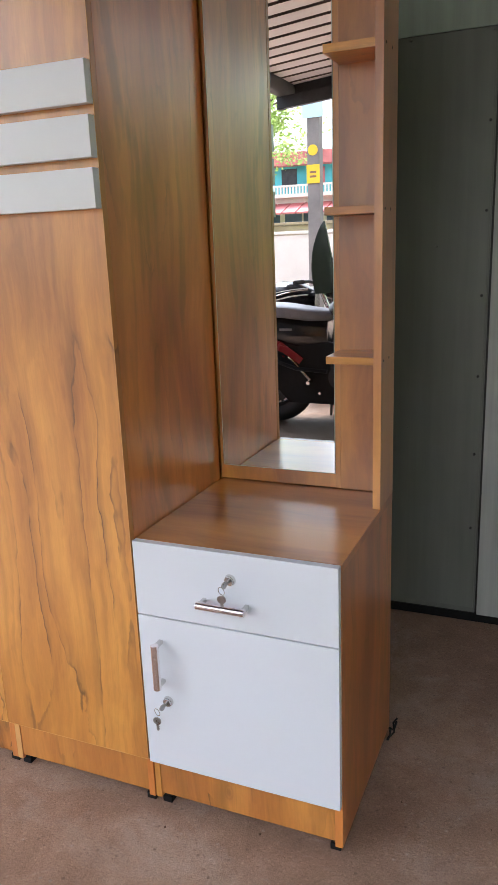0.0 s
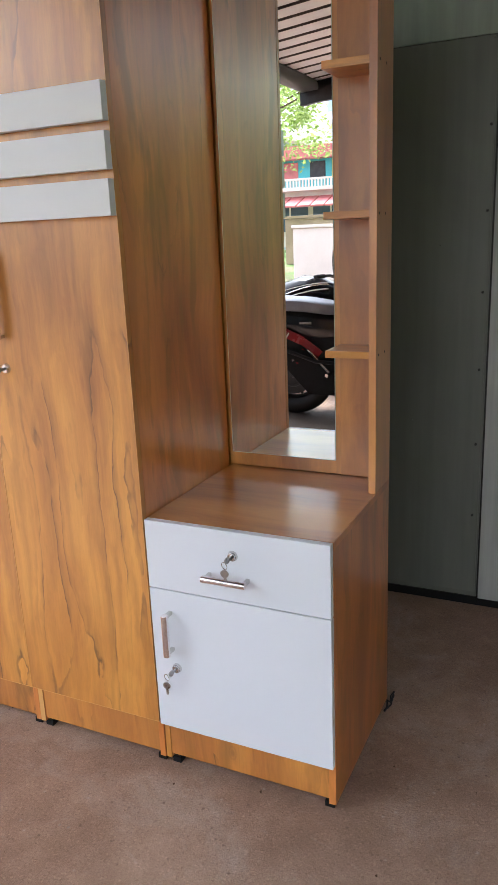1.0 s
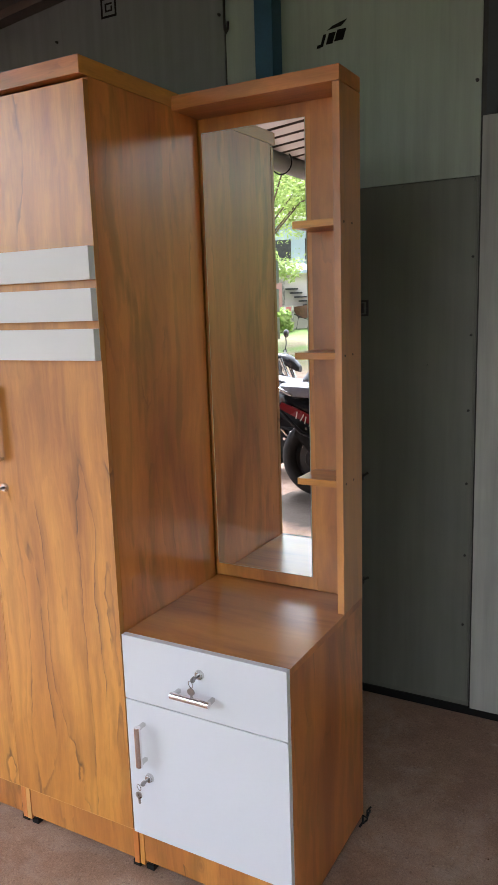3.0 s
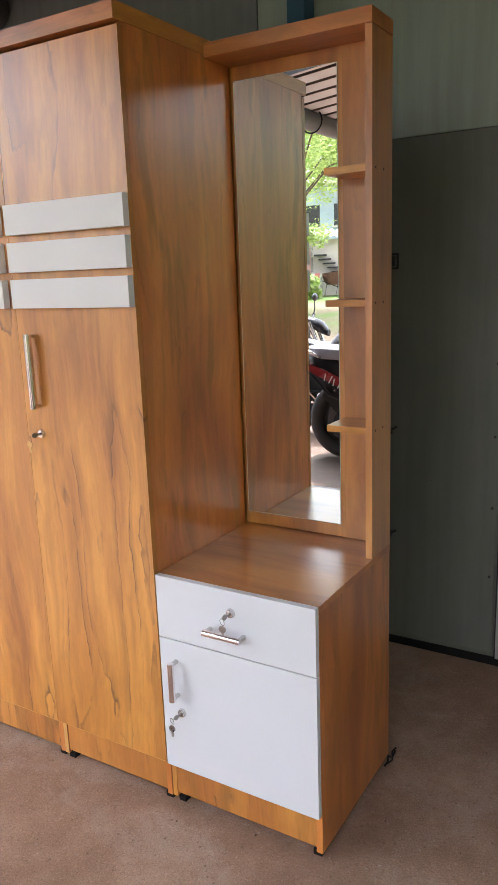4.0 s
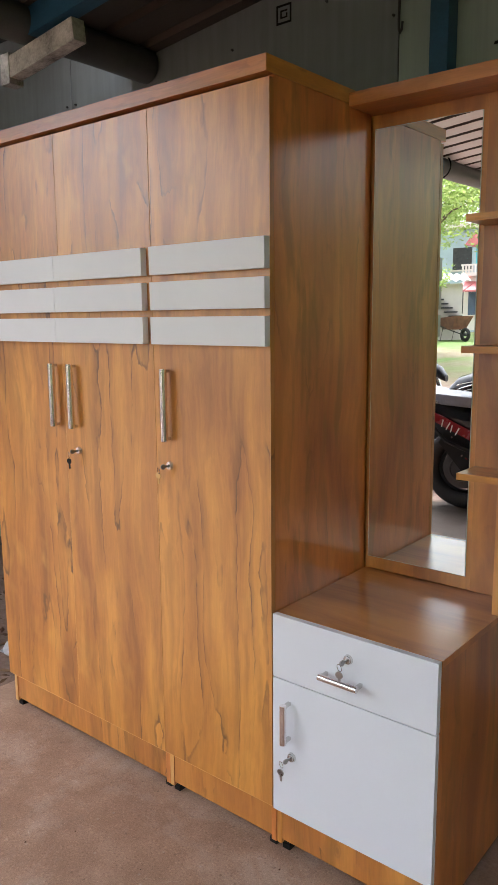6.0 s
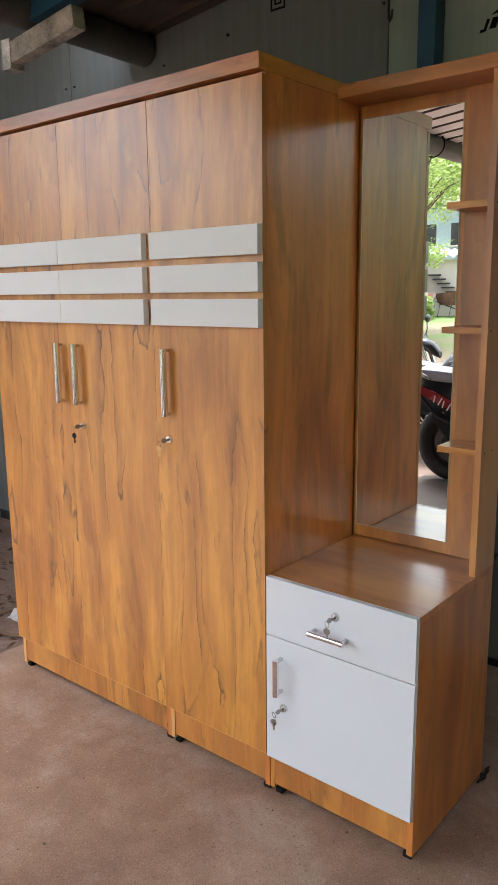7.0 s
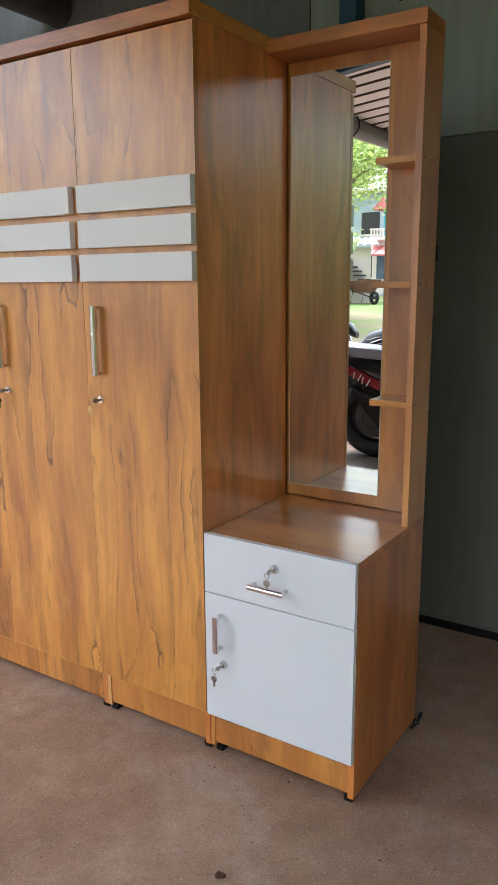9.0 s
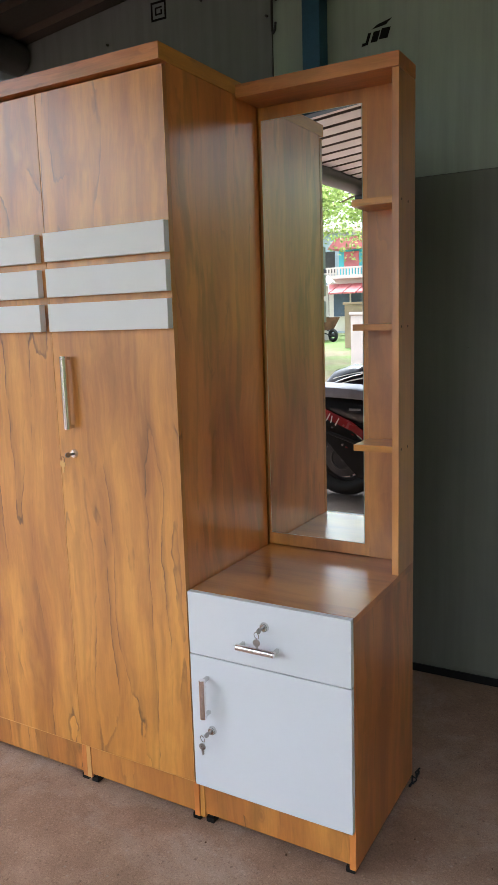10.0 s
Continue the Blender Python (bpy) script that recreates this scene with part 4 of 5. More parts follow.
def motorcycle(label, accent, screen=False):
    """Faces +x, origin under the rear axle."""
    b = thing("motorcycle", (0, 0, 0), label, "motorcycle", "parked motorcycles")
    wheel(b, 0.0, 0.305, 0.11)
    wheel(b, 1.28, 0.305, 0.095)
    part("seat", blob(bmesh.new(), [(-0.30, 0, 0.845, 0.08, 0.02, 3.0), (-0.27, 0, 0.84, 0.12, 0.04, 4.5), (-0.15, 0, 0.83, 0.145, 0.048, 6.0), (0.10, 0, 0.815, 0.15, 0.046, 6.0),
                                    (0.28, 0, 0.79, 0.135, 0.045, 5.0), (0.42, 0, 0.78, 0.10, 0.042, 3.5), (0.48, 0, 0.79, 0.06, 0.02, 2.4)]), SEAT, b, "vinyl seat, sky sheen painted in grey", smooth=True)
    part("tail_cowl", blob(bmesh.new(), [(-0.36, 0, 0.80, 0.04, 0.03, 2.2), (-0.31, 0, 0.775, 0.09, 0.06, 2.5), (-0.1, 0, 0.71, 0.125, 0.11, 2.8), (0.2, 0, 0.66, 0.135, 0.13, 2.8),
                                         (0.42, 0, 0.65, 0.12, 0.12, 2.6)]), BIKE_BLACK, b, smooth=True)
    part("tank", blob(bmesh.new(), [(0.42, 0, 0.80, 0.07, 0.06, 2.2), (0.5, 0, 0.84, 0.12, 0.10, 2.4), (0.68, 0, 0.87, 0.145, 0.125, 2.4), (0.86, 0, 0.86, 0.13, 0.12, 2.4),
                                    (0.97, 0, 0.83, 0.08, 0.08, 2.2)]), BIKE_BLACK, b, "gloss black fuel tank", smooth=True)
    for s in (-1, 1):
        bm = bmesh.new()
        extrude_y(bm, [(-0.28, 0.70), (-0.1, 0.615), (0.1, 0.53), (0.22, 0.45), (0.25, 0.49), (0.1, 0.60), (-0.08, 0.68), (-0.25, 0.745)], s * 0.118, s * 0.138)
        side = part("side_panel", bm, accent, b, "coloured side panel with pale stripes")
        for k in range(4):
            bm = bmesh.new()
            x = -0.14 + 0.035 * k
            z = 0.625 - 0.018 * k
            lean = 0.03 if k % 2 else 0.012
            extrude_y(bm, [(x, z), (x + 0.008, z - 0.004), (x + 0.008 + lean, z + 0.050), (x + lean, z + 0.054)], s * 0.1385, s * 0.1400)
            part("stripe", bm, PLASTER, side)
        bm = bmesh.new()
        extrude_y(bm, [(0.5, 0.80), (0.62, 0.62), (0.86, 0.58), (1.0, 0.72), (0.9, 0.82), (0.7, 0.86)], s * 0.13, s * 0.155)
        part("shroud", bm, accent, b)
    for s in (-1, 1):
        # pale swooshes on the tank, emblem bar under the seat, foot peg and bolts
        for k, (z, rise) in enumerate(((0.80, 0.09), (0.84, 0.10), (0.89, 0.07))):
            pts = [(0.50 + 0.06 * j, s * (0.112 + 0.04 * math.sin(math.pi * j / 7)), z + rise * math.sin(0.5 * math.pi * j / 7) - 0.01 * k) for j in range(8)]
            part("decal", hose(bmesh.new(), pts, 0.006 - 0.001 * k, 6), CHROME if k == 1 else PLASTER, b, "pale swoosh decal on the tank", smooth=True)
        part("emblem", boxed(0.08, 0.17, s * 0.1375 - 0.0015, s * 0.1375 + 0.0015, 0.685, 0.70), KEY_STEEL, b, "small grey emblem bar")
        bm = rod(bmesh.new(), (0.30, s * 0.11, 0.33), (0.30, s * 0.22, 0.33), 0.013, seg=10)
        rod(bm, (0.30, s * 0.125, 0.33), (0.14, s * 0.125, 0.50), 0.011, seg=8)
        part("foot_peg", bm, CHROME, b, smooth=True)
        for x, z in ((0.02, 0.42), (0.16, 0.50), (0.36, 0.24), (0.50, 0.30), (-0.06, 0.55)):
            part("bolt", rod(bmesh.new(), (x, s * 0.112, z), (x, s * 0.126, z), 0.011, 0.008, 10), CHROME, b)
        bm = ring(bmesh.new(), (0.0, s * 0.075, 0.305), (0, 1, 0), 0.085, 0.008, 30, 6)
        part("sprocket", bm, DARK_METAL, b, smooth=True)
        for k in range(6):
            part("spring_coil", ring(bmesh.new(), (0.05 + 0.024 * k, s * 0.085, 0.40 + 0.05 * k), (0.43, 0, 0.9), 0.03, 0.006, 14, 6), BIKE_RED, b)
    rail = hose(bmesh.new(), [(-0.16, -0.15, 0.80), (-0.30, -0.13, 0.86), (-0.37, -0.06, 0.89), (-0.37, 0.06, 0.89), (-0.30, 0.13, 0.86), (-0.16, 0.15, 0.80)], 0.010, 8)
    part("grab_rail", rail, CHROME, b, "chrome grab rail behind the seat", smooth=True)
    for s in (-1, 1):
        # black panels stand in for the shade among the lower parts
        bm = bmesh.new()
        extrude_y(bm, [(-0.10, 0.66), (-0.16, 0.50), (0.02, 0.30), (0.14, 0.17), (0.5, 0.16), (0.64, 0.3), (0.46, 0.6), (0.3, 0.62)], s * 0.10, s * 0.118)
        part("lower_cover", bm, BLACK, b)
    bm = boxed(0.42, 0.78, -0.12, 0.12, 0.27, 0.56, bevel=0.03)
    box(bm, 0.62, 0.86, -0.085, 0.085, 0.48, 0.72, bevel=0.02)
    for k in range(6):
        box(bm, 0.6, 0.88, -0.1, 0.1, 0.5 + 0.035 * k, 0.508 + 0.035 * k)
    rod(bm, (0.52, -0.15, 0.36), (0.52, 0.15, 0.36), 0.09, seg=24)
    part("engine", bm, DARK_METAL, b, "dark metal engine", smooth=True)
    bm = hose(bmesh.new(), [(0.85, -0.08, 0.5), (0.9, -0.12, 0.4), (0.8, -0.14, 0.28), (0.5, -0.15, 0.24), (0.2, -0.16, 0.27)], 0.02, 10)
    rod(bm, (0.22, -0.165, 0.27), (-0.32, -0.175, 0.42), 0.045, 0.055, 16)
    part("exhaust", bm, CHROME, b, smooth=True)
    bm = bmesh.new()
    for s in (-1, 1):
        rod(bm, (0.5, s * 0.09, 0.36), (0.0, s * 0.095, 0.305), 0.02, seg=10)
        rod(bm, (0.02, s * 0.07, 0.33), (0.18, s * 0.08, 0.66), 0.028, seg=12)
        rod(bm, (0.45, s * 0.07, 0.55), (0.75, s * 0.05, 0.78), 0.018, seg=8)
        rod(bm, (0.4, s * 0.07, 0.7), (0.45, s * 0.08, 0.35), 0.018, seg=8)
    part("frame", bm, DARK_METAL, b, smooth=True)
    for s in (-1, 1):
        bm = hose(bmesh.new(), [(-0.30, s * 0.10, 0.70), (-0.1, s * 0.14, 0.52), (0.2, s * 0.15, 0.42), (0.42, s * 0.14, 0.40)], 0.014, 8)
        part("foot_rail", bm, BLACK, b, smooth=True)
        bm = rod(bmesh.new(), (-0.34, s * 0.10, 0.70), (-0.35, s * 0.19, 0.70), 0.008, seg=8)
        rod(bm, (-0.35, s * 0.19, 0.70), (-0.35, s * 0.24, 0.70), 0.022, 0.018, 12)
        part("indicator", bm, BLACK, b, smooth=True)
    bm = bmesh.new()
    for s in (-1, 1):
        rod(bm, (1.28, s * 0.085, 0.305), (1.02, s * 0.085, 0.95), 0.022, seg=12)
    rod(bm, (1.045, -0.1, 0.88), (1.045, 0.1, 0.88), 0.022, seg=10)
    part("fork", bm, CHROME, b, smooth=True)
    bm = bmesh.new()
    rows = []
    for k in range(9):
        a = radians(20 + 15 * k)
        rows.append([bm.verts.new((1.28 + 0.33 * math.cos(a), s * 0.06, 0.305 + 0.33 * math.sin(a) - (0.015 if abs(s) == 1 else 0))) for s in (-1, 0, 1)])
    for u, w in zip(rows, rows[1:]):
        for j in range(2):
            bm.faces.new((u[j], u[j + 1], w[j + 1], w[j]))
    bmesh.ops.solidify(bm, geom=bm.faces[:], thickness=0.006)
    part("front_mudguard", bm, BIKE_BLACK, b, smooth=True)
    bm = bmesh.new()
    extrude_y(bm, [(-0.34, 0.76), (-0.44, 0.60), (-0.41, 0.58), (-0.32, 0.68), (-0.2, 0.70)], -0.075, 0.075)
    part("rear_mudguard", bm, BLACK, b)
    bm = boxed(-0.385, -0.355, -0.06, 0.06, 0.77, 0.82, bevel=0.008)
    part("tail_lamp", bm, BIKE_RED, b, "red tail lamp")
    bm = hose(bmesh.new(), [(0.90, -0.36, 1.0), (0.96, -0.2, 1.0), (1.0, -0.1, 0.97), (1.0, 0.1, 0.97), (0.96, 0.2, 1.0), (0.90, 0.36, 1.0)], 0.012, 10)
    bars = part("handlebar", bm, DARK_METAL, b, smooth=True)
    for s in (-1, 1):
        part("grip", rod(bmesh.new(), (0.93, s * 0.27, 1.0), (0.895, s * 0.39, 1.0), 0.017, seg=12), RUBBER, bars, smooth=True)
        if screen:
            continue
        bm = hose(bmesh.new(), [(0.94, s * 0.25, 1.0), (0.95, s * 0.27, 1.08), (0.93, s * 0.31, 1.16)], 0.006, 8)
        mirror = part("wing_mirror", bm, BLACK, b, smooth=True)
        bm = bmesh.new()
        bmesh.ops.create_uvsphere(bm, u_segments=16, v_segments=10, radius=1.0, matrix=Matrix.Translation((0.93, s * 0.33, 1.19)) @ Matrix.Diagonal((0.022, 0.07, 0.045, 1)))
        part("shell", bm, BIKE_BLACK, mirror, smooth=True)
    part("headlamp", blob(bmesh.new(), [(0.98, 0, 0.965, 0.07, 0.035, 2.2), (1.06, 0, 0.93, 0.095, 0.065, 2.4), (1.15, 0, 0.88, 0.085, 0.065, 2.4), (1.21, 0, 0.83, 0.05, 0.035, 2.2)]), BIKE_BLACK, b, smooth=True)
    if screen:
        bm = bmesh.new()
        rows = []
        for k in range(13):
            u = k / 12
            wd = 0.175 * math.sqrt(max(0.015, 1 - max(0.0, (u - 0.1) / 0.91) ** 2.0))
            rows.append([bm.verts.new((1.16 - 0.12 * u - 0.16 * (wd / 0.175 * j / 4) ** 2, wd * j / 4, 0.9 + 0.56 * u)) for j in range(-4, 5)])
        for u, w in zip(rows, rows[1:]):
            for j in range(8):
                bm.faces.new((u[j], u[j + 1], w[j + 1], w[j]))
        bmesh.ops.solidify(bm, geom=bm.faces[:], thickness=0.006)
        part("windscreen", bm, SMOKED, b, "tall dark smoked windscreen", smooth=True)
    part("side_stand", rod(bmesh.new(), (0.4, -0.12, 0.3), (0.36, -0.24, 0.0), 0.011, seg=8), DARK_METAL, b)
    return b


bike = motorcycle("black and red motorcycle parked outside, pale stripes", BIKE_RED)
bike.matrix_world = pose(-1.13, -2.90, 0.0, 0, 0, -4)
bike = motorcycle("black motorcycle with tall dark windscreen, parked outside", BIKE_BLACK, True)
bike.matrix_world = pose(-2.05, -3.72, -0.02, 0, 0, -3)
bike = motorcycle("plain black motorcycle parked behind the others", BIKE_BLACK)
bike.matrix_world = pose(-3.40, -4.75, -0.03, 0, 0, -5)


# ---- the yard beyond ----
def tree(name, x, y, base, height, spread, count, seed, label, low=0.35, droop=0.35):
    rnd = random.Random(seed)
    t = thing(name, (x, y, base), label, "tree")
    top = base + height
    bm = hose(bmesh.new(), [(x, y, base - 0.1), (x + 0.1, y, base + height * 0.2), (x - 0.05, y + 0.1, base + height * 0.45), (x + 0.1, y, base + height * 0.7)], 0.11, 10)
    limbs = []
    for k in range(9):
        a, r = 2 * math.pi * k / 9 + rnd.uniform(-0.3, 0.3), spread * rnd.uniform(0.55, 0.95)
        z0, z1 = base + height * rnd.uniform(0.5, 0.68), base + height * rnd.uniform(0.7, 0.95)
        mid = Vector((x + 0.4 * r * math.cos(a), y + 0.4 * r * math.sin(a), (z0 + z1) / 2 + 0.2))
        end = Vector((x + r * math.cos(a), y + r * math.sin(a), z1))
        hose(bm, [(x, y, z0), mid, end], 0.02, 7)
        limbs.append((mid, end))
    part("trunk", bm, BARK, t, smooth=True)
    clumps = []
    for k in range(70):
        a, r = rnd.uniform(0, 2 * math.pi), spread * math.sqrt(rnd.random())
        z = base + height * rnd.uniform(low, 1.0)
        clumps.append((Vector((x + r * math.cos(a), y + r * math.sin(a), z - droop * r * rnd.random())), rnd.uniform(0.3, 0.75)))
    verts, faces = [], []
    for k in range(count):
        c, r = clumps[rnd.randrange(len(clumps))]
        d = Vector((rnd.gauss(0, 1), rnd.gauss(0, 1), rnd.gauss(0, 0.7)))
        p = c + d.normalized() * r * rnd.random() ** 0.4
        u = Vector((rnd.gauss(0, 1), rnd.gauss(0, 1), rnd.gauss(0, 0.6))).normalized()
        w = u.cross(Vector((rnd.gauss(0, 1), rnd.gauss(0, 1), rnd.gauss(0, 1)))).normalized()
        s = rnd.uniform(0.035, 0.085)
        n = len(verts)
        q = [p - u * s, p + w * s * 0.45, p + u * s, p - w * s * 0.45]
        verts += [tuple(v - Vector((x, y, base))) for v in q]
        faces.append((n, n + 1, n + 2, n + 3))
    me = bpy.data.meshes.new("crown")
    me.from_pydata(verts, [], faces)
    me.materials.append(LEAF)
    o = new("crown", me)
    o.parent = t
    return t


tree("tree", -7.6, -14.5, 0.05, 5.1, 2.9, 15000, 3, "broad leafy green tree in the yard", 0.72, 0.12)
tree("tree", -10.2, -17.0, 0.2, 5.2, 2.3, 22000, 4, "leafy light green tree in the yard", 0.46, 0.15)
tree("tree", -19.5, -34.0, 0.6, 9.0, 4.0, 9000, 7, "large green tree behind the yard", 0.3)
tree("tree", 8.5, 1.5, -0.03, 7.0, 3.0, 8000, 12, "leafy green tree beyond the shed's open side", 0.12)
tree("tree", 6.5, -12.0, -0.03, 7.0, 3.0, 6500, 14, "leafy green tree by the yard entrance", 0.1)
tree("tree", 9.0, -5.0, -0.03, 7.5, 3.2, 8000, 13, "leafy green tree beyond the shed's open side", 0.15)
tree("tree", -3.5, -37.0, 0.6, 10.0, 4.5, 8000, 10, "tall green tree behind the house", 0.3)

# dense shrubs beyond the shed's open side and by the yard entrance
def shrubs(mounds, count, mat, label, seed):
    rnd = random.Random(seed)
    verts, faces = [], []
    for k in range(count):
        c, r = mounds[rnd.randrange(len(mounds))]
        p = c + Vector((rnd.gauss(0, 1), rnd.gauss(0, 1), rnd.gauss(0, 1))).normalized() * r * rnd.random() ** 0.35
        p.z = max(0.0, p.z)
        u = Vector((rnd.gauss(0, 1), rnd.gauss(0, 1), rnd.gauss(0, 0.6))).normalized()
        w = u.cross(Vector((rnd.gauss(0, 1), rnd.gauss(0, 1), rnd.gauss(0, 1)))).normalized()
        z = rnd.uniform(0.07, 0.15)
        n = len(verts)
        verts += [tuple(p - u * z), tuple(p + w * z * 0.5), tuple(p + u * z), tuple(p - w * z * 0.5)]
        faces.append((n, n + 1, n + 2, n + 3))
    me = bpy.data.meshes.new("shrubs")
    me.from_pydata(verts, [], faces)
    me.materials.append(mat)
    return tagged(new("shrubs", me), label, "shrubs", kind="stuff")


rnd = random.Random(31)
shrubs([(Vector((rnd.uniform(4.3, 6.5), rnd.uniform(-8.0, 3.5), rnd.uniform(0.3, 3.3))), rnd.uniform(0.5, 0.9)) for k in range(120)], 18000,
       DULL_LEAF, "dense olive green shrubs beside the shed", 41)
shrubs([(Vector((rnd.uniform(1.6, 7.5), rnd.uniform(-11.5, -9.0), rnd.uniform(0.3, 3.4))), rnd.uniform(0.4, 0.8)) for k in range(110)], 10000,
       LEAF, "bright green shrubs by the yard entrance", 42)

shrubs([(Vector((rnd.uniform(2.0, 9.5), rnd.uniform(-14.0, -11.5), rnd.uniform(0.8, 4.0))), rnd.uniform(0.5, 0.9)) for k in range(80)], 3500,
       LEAF, "loose leafy hedge behind the yard entrance", 43)

# unseen belt of far shrubs to the west, added to block low sky
rnd = random.Random(33)
verts, faces = [], []
for k in range(14000):
    a = radians(rnd.uniform(183, 232))
    r = rnd.uniform(15.5, 19.0)
    hgt = 2.5 + 1.0 * noise.noise(Vector((a * 7, r * 0.3, 0.0)))
    p = Vector((r * math.cos(a), r * math.sin(a), hgt * rnd.random() ** 0.7))
    u = Vector((rnd.gauss(0, 1), rnd.gauss(0, 1), rnd.gauss(0, 0.6))).normalized()
    w = u.cross(Vector((rnd.gauss(0, 1), rnd.gauss(0, 1), rnd.gauss(0, 1)))).normalized()
    z = rnd.uniform(0.10, 0.22)
    n = len(verts)
    verts += [tuple(p - u * z), tuple(p + w * z * 0.5), tuple(p + u * z), tuple(p - w * z * 0.5)]
    faces.append((n, n + 1, n + 2, n + 3))
me = bpy.data.meshes.new("far_shrubs")
me.from_pydata(verts, [], faces)
me.materials.append(DULL_LEAF)
tagged(new("far_shrubs", me), "added belt of green shrubs blocking low western sky", "shrubs", kind="stuff")

# compound wall, and an older tan wall further out
bm = boxed(-4.76, 1.0, -12.2, -12.0, -0.1, 1.43, bevel=0.02)
box(bm, -4.78, 1.05, -12.24, -11.96, 1.445, 1.5, bevel=0.015)
tagged(part("compound_wall", bm, PLASTER), "whitewashed plastered compound wall with coping", "garden wall", kind="structure")

bm = boxed(-8.2, 1.5, -20.2, -20.0, 0.0, 1.80, bevel=0.02)
box(bm, -8.24, 1.5, -20.25, -19.95, 1.81, 1.89, bevel=0.015)
tagged(part("tan_wall", bm, painted("weathered_tan_plaster", (0.40, 0.30, 0.23), 0.85, 0.25, 1.5, 60.0)), "weathered tan plastered wall along the lane", "garden wall", kind="structure")

# utility pole with yellow plates
pole = thing("utility_pole", (-2.77, -9.0, 0), "grey concrete utility pole with yellow plates", "utility pole")
bm = bmesh.new()
box(bm, -2.865, -2.675, -9.09, -8.91, -0.2, 7.5, bevel=0.02)
part("pole", bm, CONCRETE, pole)
part("plate", boxed(-2.87, -2.67, -8.905, -8.895, 2.12, 2.38, bevel=0.003), YELLOW, pole, "yellow warning plate")
bm = rod(bmesh.new(), (-2.77, -8.90, 2.58), (-2.77, -8.893, 2.58), 0.075, seg=20)
part("disc", bm, YELLOW, pole, "round yellow plate")
bm = boxed(-2.93, -2.61, -8.905, -8.885, 3.02, 3.34, bevel=0.005)
part("board", bm, painted("pale_blue_board", (0.45, 0.7, 0.85), 0.5, 0.1), pole, "pale blue notice board")
for k, z in enumerate((2.2, 2.26)):
    part("mark", boxed(-2.82, -2.72, -8.8945, -8.8935, z, z + 0.03), RUST, pole)

# two-storey house across the yard
SHADE_BLUE = painted("veranda_shade_blue", (0.05, 0.085, 0.14), 0.4, 0.3, 2.0)
H = thing("house", (-10.0, -33.0, 0.55), "two-storey teal and white house with red roofs", "house")
part("wall", boxed(-13.75, -5.5, -38.0, -31.5, 0.4, 3.05), PLASTER, H, "white ground floor wall")
up = part("upper_wall", boxed(-13.6, -5.9, -38.0, -32.4, 3.05, 4.35), TEAL, H, "teal upper wall")
bm = bmesh.new()
extrude_y(bm, [(-13.85, 4.3), (-5.2, 4.3), (-5.7, 4.85), (-13.4, 4.85)], -38.4, -31.6)
part("roof", bm, RED_TILE, H, "red tiled roof")
for k in range(13):
    bm = bmesh.new()
    x = -13.8 + 0.66 * k
    extrude_y(bm, [(x, 2.12), (x + 0.6, 2.12), (x + 0.6, 2.2), (x, 2.2)], -30.2, -31.5)
    for v in bm.verts:
        v.co.z += (-30.2 - v.co.y) * 0.34
    part("awning_panel", bm, RED_TILE, H)
part("balcony_slab", boxed(-13.7, -5.6, -32.4, -31.0, 2.86, 3.02, bevel=0.02), PLASTER, H)
rail = part("balcony_rail", boxed(-13.7, -5.6, -31.06, -31.0, 3.32, 3.4, bevel=0.01), PLASTER, H, "white balcony rail")
for k in range(54):
    x = -13.65 + 0.15 * k
    part("baluster", boxed(x, x + 0.07, -31.06, -31.0, 3.02, 3.32), PLASTER, rail)
for k in range(6):
    x = -13.3 + 1.35 * k
    win = part("window", boxed(x, x + 0.75, -32.4, -32.36, 3.45, 4.2), DARK_METAL if k % 2 else RED_TILE, H)
    part("sill", boxed(x - 0.05, x + 0.8, -32.36, -32.3, 3.40, 3.45), PLASTER, win)
# flat dark blue panels: the veranda's shade is in their colour
for k in range(4):
    x = -13.5 + 2.0 * k
    win = part("window", boxed(x, x + 1.75, -31.5, -31.46, 1.1, 2.3), SHADE_BLUE, H, "dark blue panel for a shaded veranda opening")
    part("sill", boxed(x - 0.06, x + 1.81, -31.46, -31.38, 1.02, 1.1), PLASTER, win)
    part("mullion", boxed(x + 0.84, x + 0.91, -31.46, -31.42, 1.1, 2.3), PLASTER, win)

H.location.z += 0.4

# low outbuilding with a ribbed roof and an outside stair
S = thing("outbuilding", (-10.5, -24.0, 0.5), "low pale outbuilding with a ribbed grey sheet roof", "outbuilding")
part("wall", boxed(-16.4, -10.5, -28.0, -24.0, 0.3, 2.62), PLASTER, S)
GREY_RIB = painted("grey_ribbed_sheet", (0.42, 0.41, 0.40), 0.6, 0.2)
for k in range(24):
    x = -16.7 + 0.27 * k
    bm = bmesh.new()
    extrude_y(bm, [(x, 2.66), (x + 0.135, 2.76), (x + 0.27, 2.66), (x + 0.135, 2.72)], -28.3, -23.5)
    for v in bm.verts:
        v.co.z += (-23.5 - v.co.y) * 0.10
    part("roof_sheet", bm, GREY_RIB, S)
door_s = part("door", boxed(-12.6, -11.75, -24.0, -23.95, 0.6, 2.3, bevel=0.01), painted("pink_door", (0.6, 0.34, 0.32), 0.6), S, "faded pink door")
part("door_frame", boxed(-12.7, -11.65, -24.01, -23.97, 0.5, 2.4), OLD_WHITE, door_s)
for k in range(5):
    part("step", boxed(-11.62 + 0.16 * k, -11.15 + 0.16 * k, -23.95, -23.3, 2.02 - 0.15 * k, 2.07 - 0.15 * k, bevel=0.008), DARK_METAL, S, "dark steel tread")
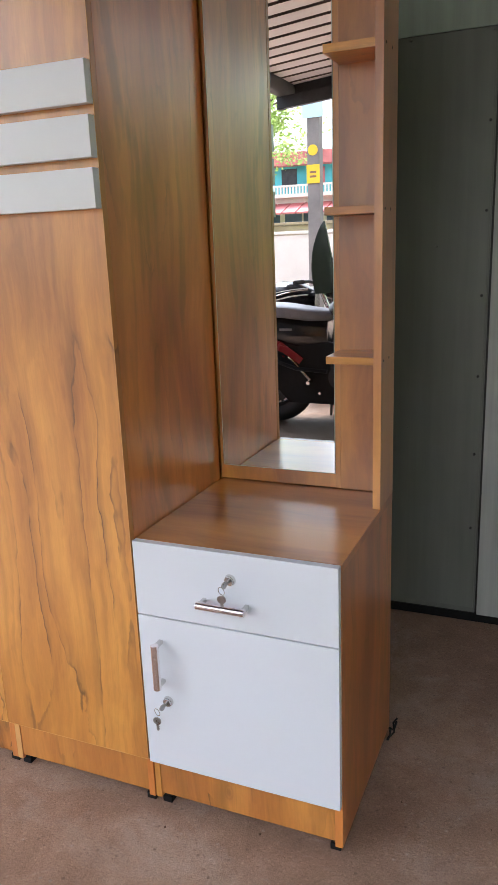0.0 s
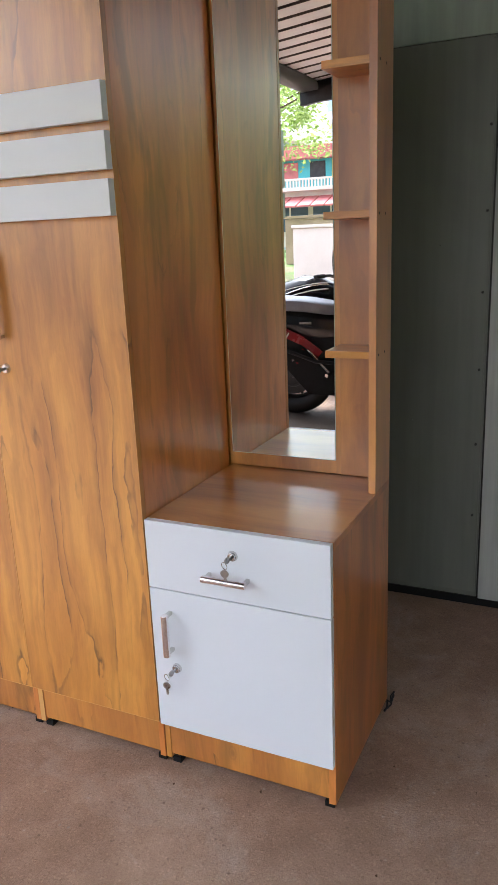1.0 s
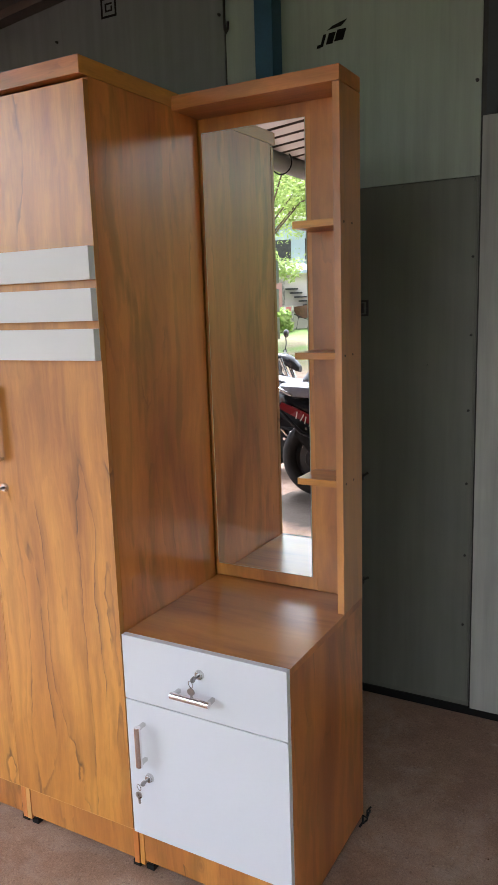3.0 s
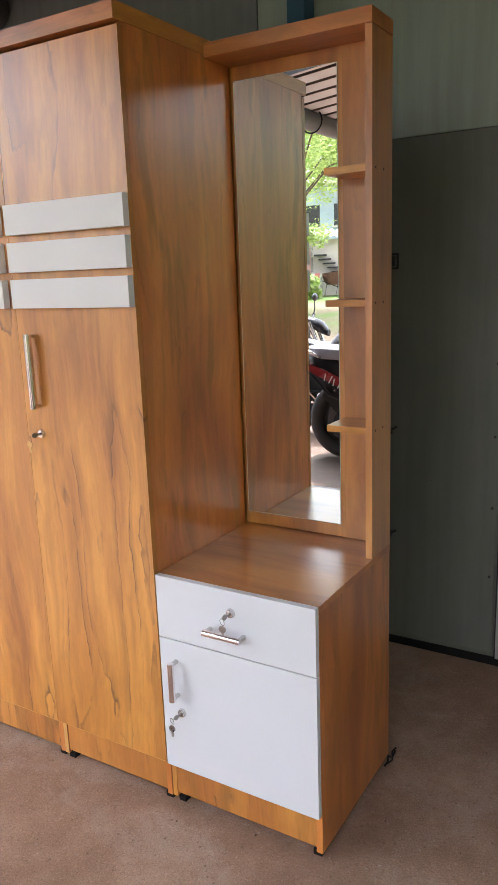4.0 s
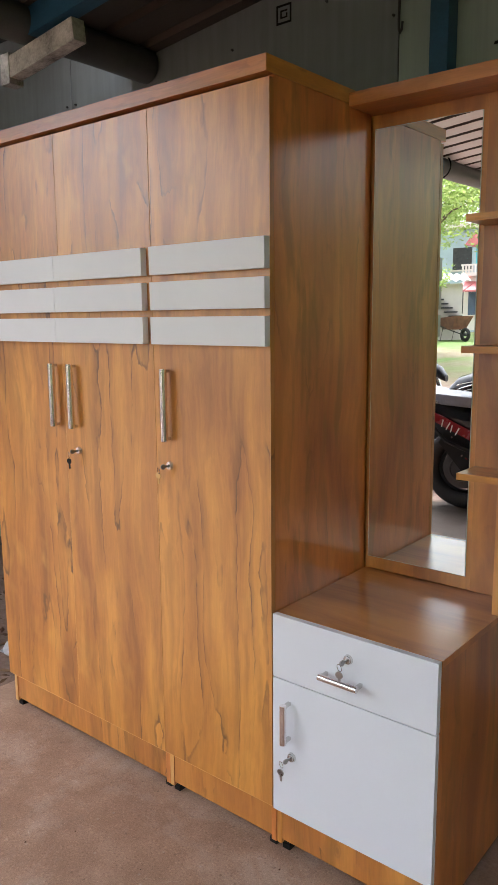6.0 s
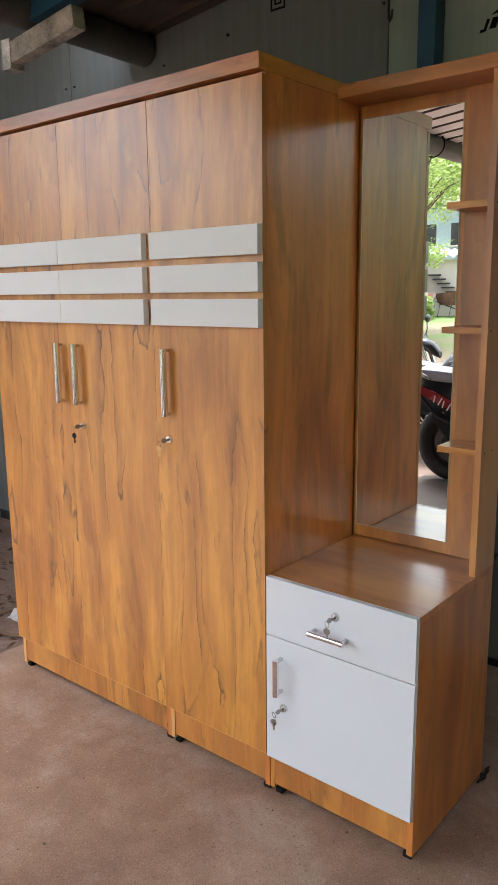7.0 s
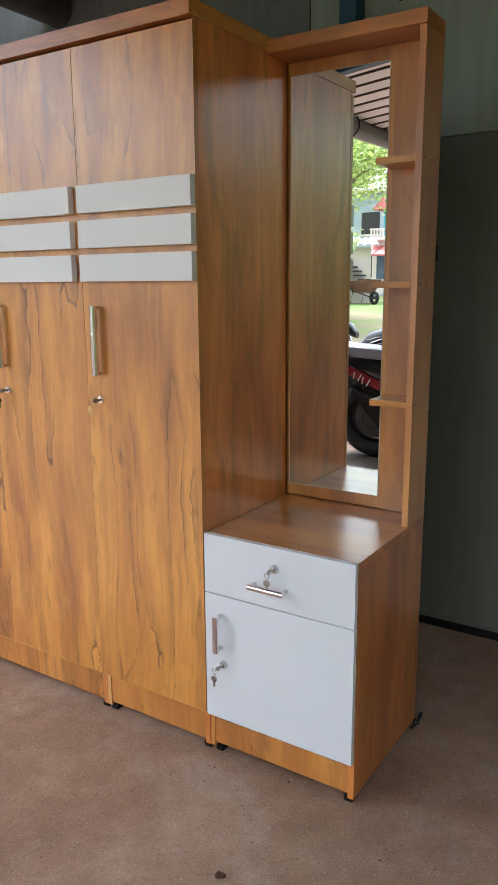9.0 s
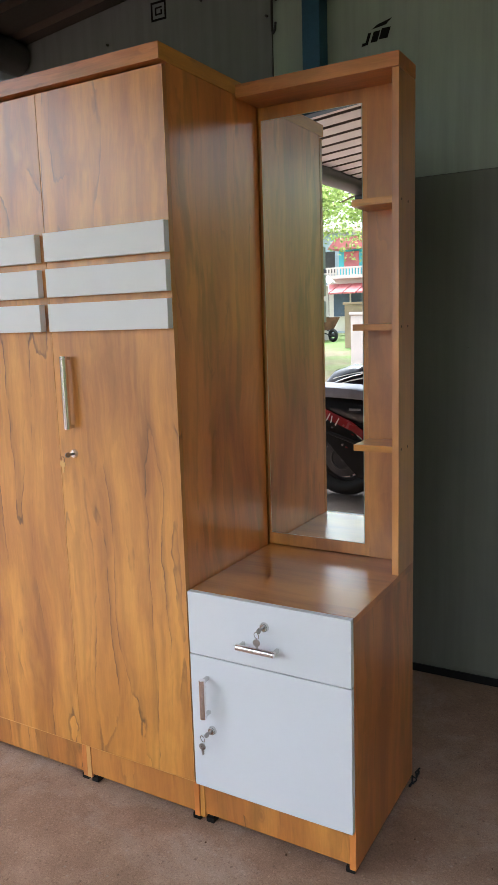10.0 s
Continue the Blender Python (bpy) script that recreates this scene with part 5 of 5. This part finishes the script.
part("stair_wall", boxed(-11.7, -10.7, -23.95, -23.85, 0.5, 1.45), PLASTER, S)
S.rotation_euler = (0, 0, radians(-25.5))
# low striped barrier in front of it
B = thing("striped_barrier", (-11.8, -22.6, 0.57), "red and white striped plank barrier on posts", "barrier")
for k in range(8):
    part("board", boxed(-13.0 + 0.28 * k, -12.72 + 0.28 * k, -22.62, -22.58, 1.22, 1.40), RED_TILE if k % 2 else PLASTER, B)
for x in (-12.95, -11.9, -10.8):
    part("post", boxed(x, x + 0.07, -22.58, -22.5, 0.5, 1.42), OLD_WHITE, B)
rnd = random.Random(51)
shrubs([(Vector((rnd.uniform(-13.0, -10.6), rnd.uniform(-22.3, -21.2), rnd.uniform(0.7, 1.15))), rnd.uniform(0.15, 0.3)) for k in range(22)], 2600,
       LEAF, "low leafy plants before the outbuilding", 52)
# grey-blue house behind it
G = thing("grey_house", (-17.0, -38.0, 0.5), "grey-blue two-storey house behind trees", "house")
GREY_BLUE = painted("grey_blue_wall", (0.36, 0.44, 0.5), 0.8, 0.12, 1.0)
part("wall", boxed(-22.0, -15.2, -44.0, -38.0, 0.4, 6.2), GREY_BLUE, G)
part("roof", boxed(-22.4, -14.8, -44.4, -37.5, 6.2, 6.45, bevel=0.03), PLASTER, G, "white flat roof slab")
for k in range(3):
    for z in (1.6, 4.0):
        x = -21.3 + 2.0 * k
        win = part("window", boxed(x, x + 1.1, -38.0, -37.96, z, z + 1.2), DARK_METAL, G)
        part("sill", boxed(x - 0.08, x + 1.18, -37.96, -37.86, z - 0.08, z), PLASTER, win)

# wheelbarrow on the grass
W = thing("wheelbarrow", (0, 0, 0), "rusty builder's wheelbarrow standing on the grass", "wheelbarrow")
bm = bmesh.new()
lowr = [(-0.25, -0.2), (0.25, -0.25), (0.25, 0.25), (-0.25, 0.2)]
a = [bm.verts.new((u * 1.0, w, 0.35)) for u, w in lowr]
c = [bm.verts.new((u * 1.8, w * 1.4, 0.68 + (0.06 if u > 0 else 0))) for u, w in lowr]
bm.faces.new(list(reversed(a)))
for k in range(4):
    bm.faces.new((a[k], a[(k + 1) % 4], c[(k + 1) % 4], c[k]))
bmesh.ops.solidify(bm, geom=bm.faces[:], thickness=0.012)
part("tray", bm, RUST, W, "rusty tray")
bm = ring(bmesh.new(), (0.52, 0, 0.2), (0, 1, 0), 0.15, 0.05, 28, 10)
t = part("wheel", bm, RUBBER, W, smooth=True)
part("hub", rod(bmesh.new(), (0.52, -0.06, 0.2), (0.52, 0.06, 0.2), 0.05, seg=12), DARK_METAL, t)
for s in (-1, 1):
    part("handle", hose(bmesh.new(), [(0.52, s * 0.08, 0.2), (0.1, s * 0.2, 0.33), (-0.5, s * 0.26, 0.5), (-0.95, s * 0.28, 0.58)], 0.016, 8), DARK_METAL, W)
    part("leg", hose(bmesh.new(), [(-0.2, s * 0.22, 0.4), (-0.32, s * 0.22, 0.0), (-0.15, s * 0.22, 0.0)], 0.014, 8), DARK_METAL, W)
W.matrix_world = pose(-10.35, -23.0, 0.56, 0, 0, 25) @ Matrix.Scale(1.2, 4)
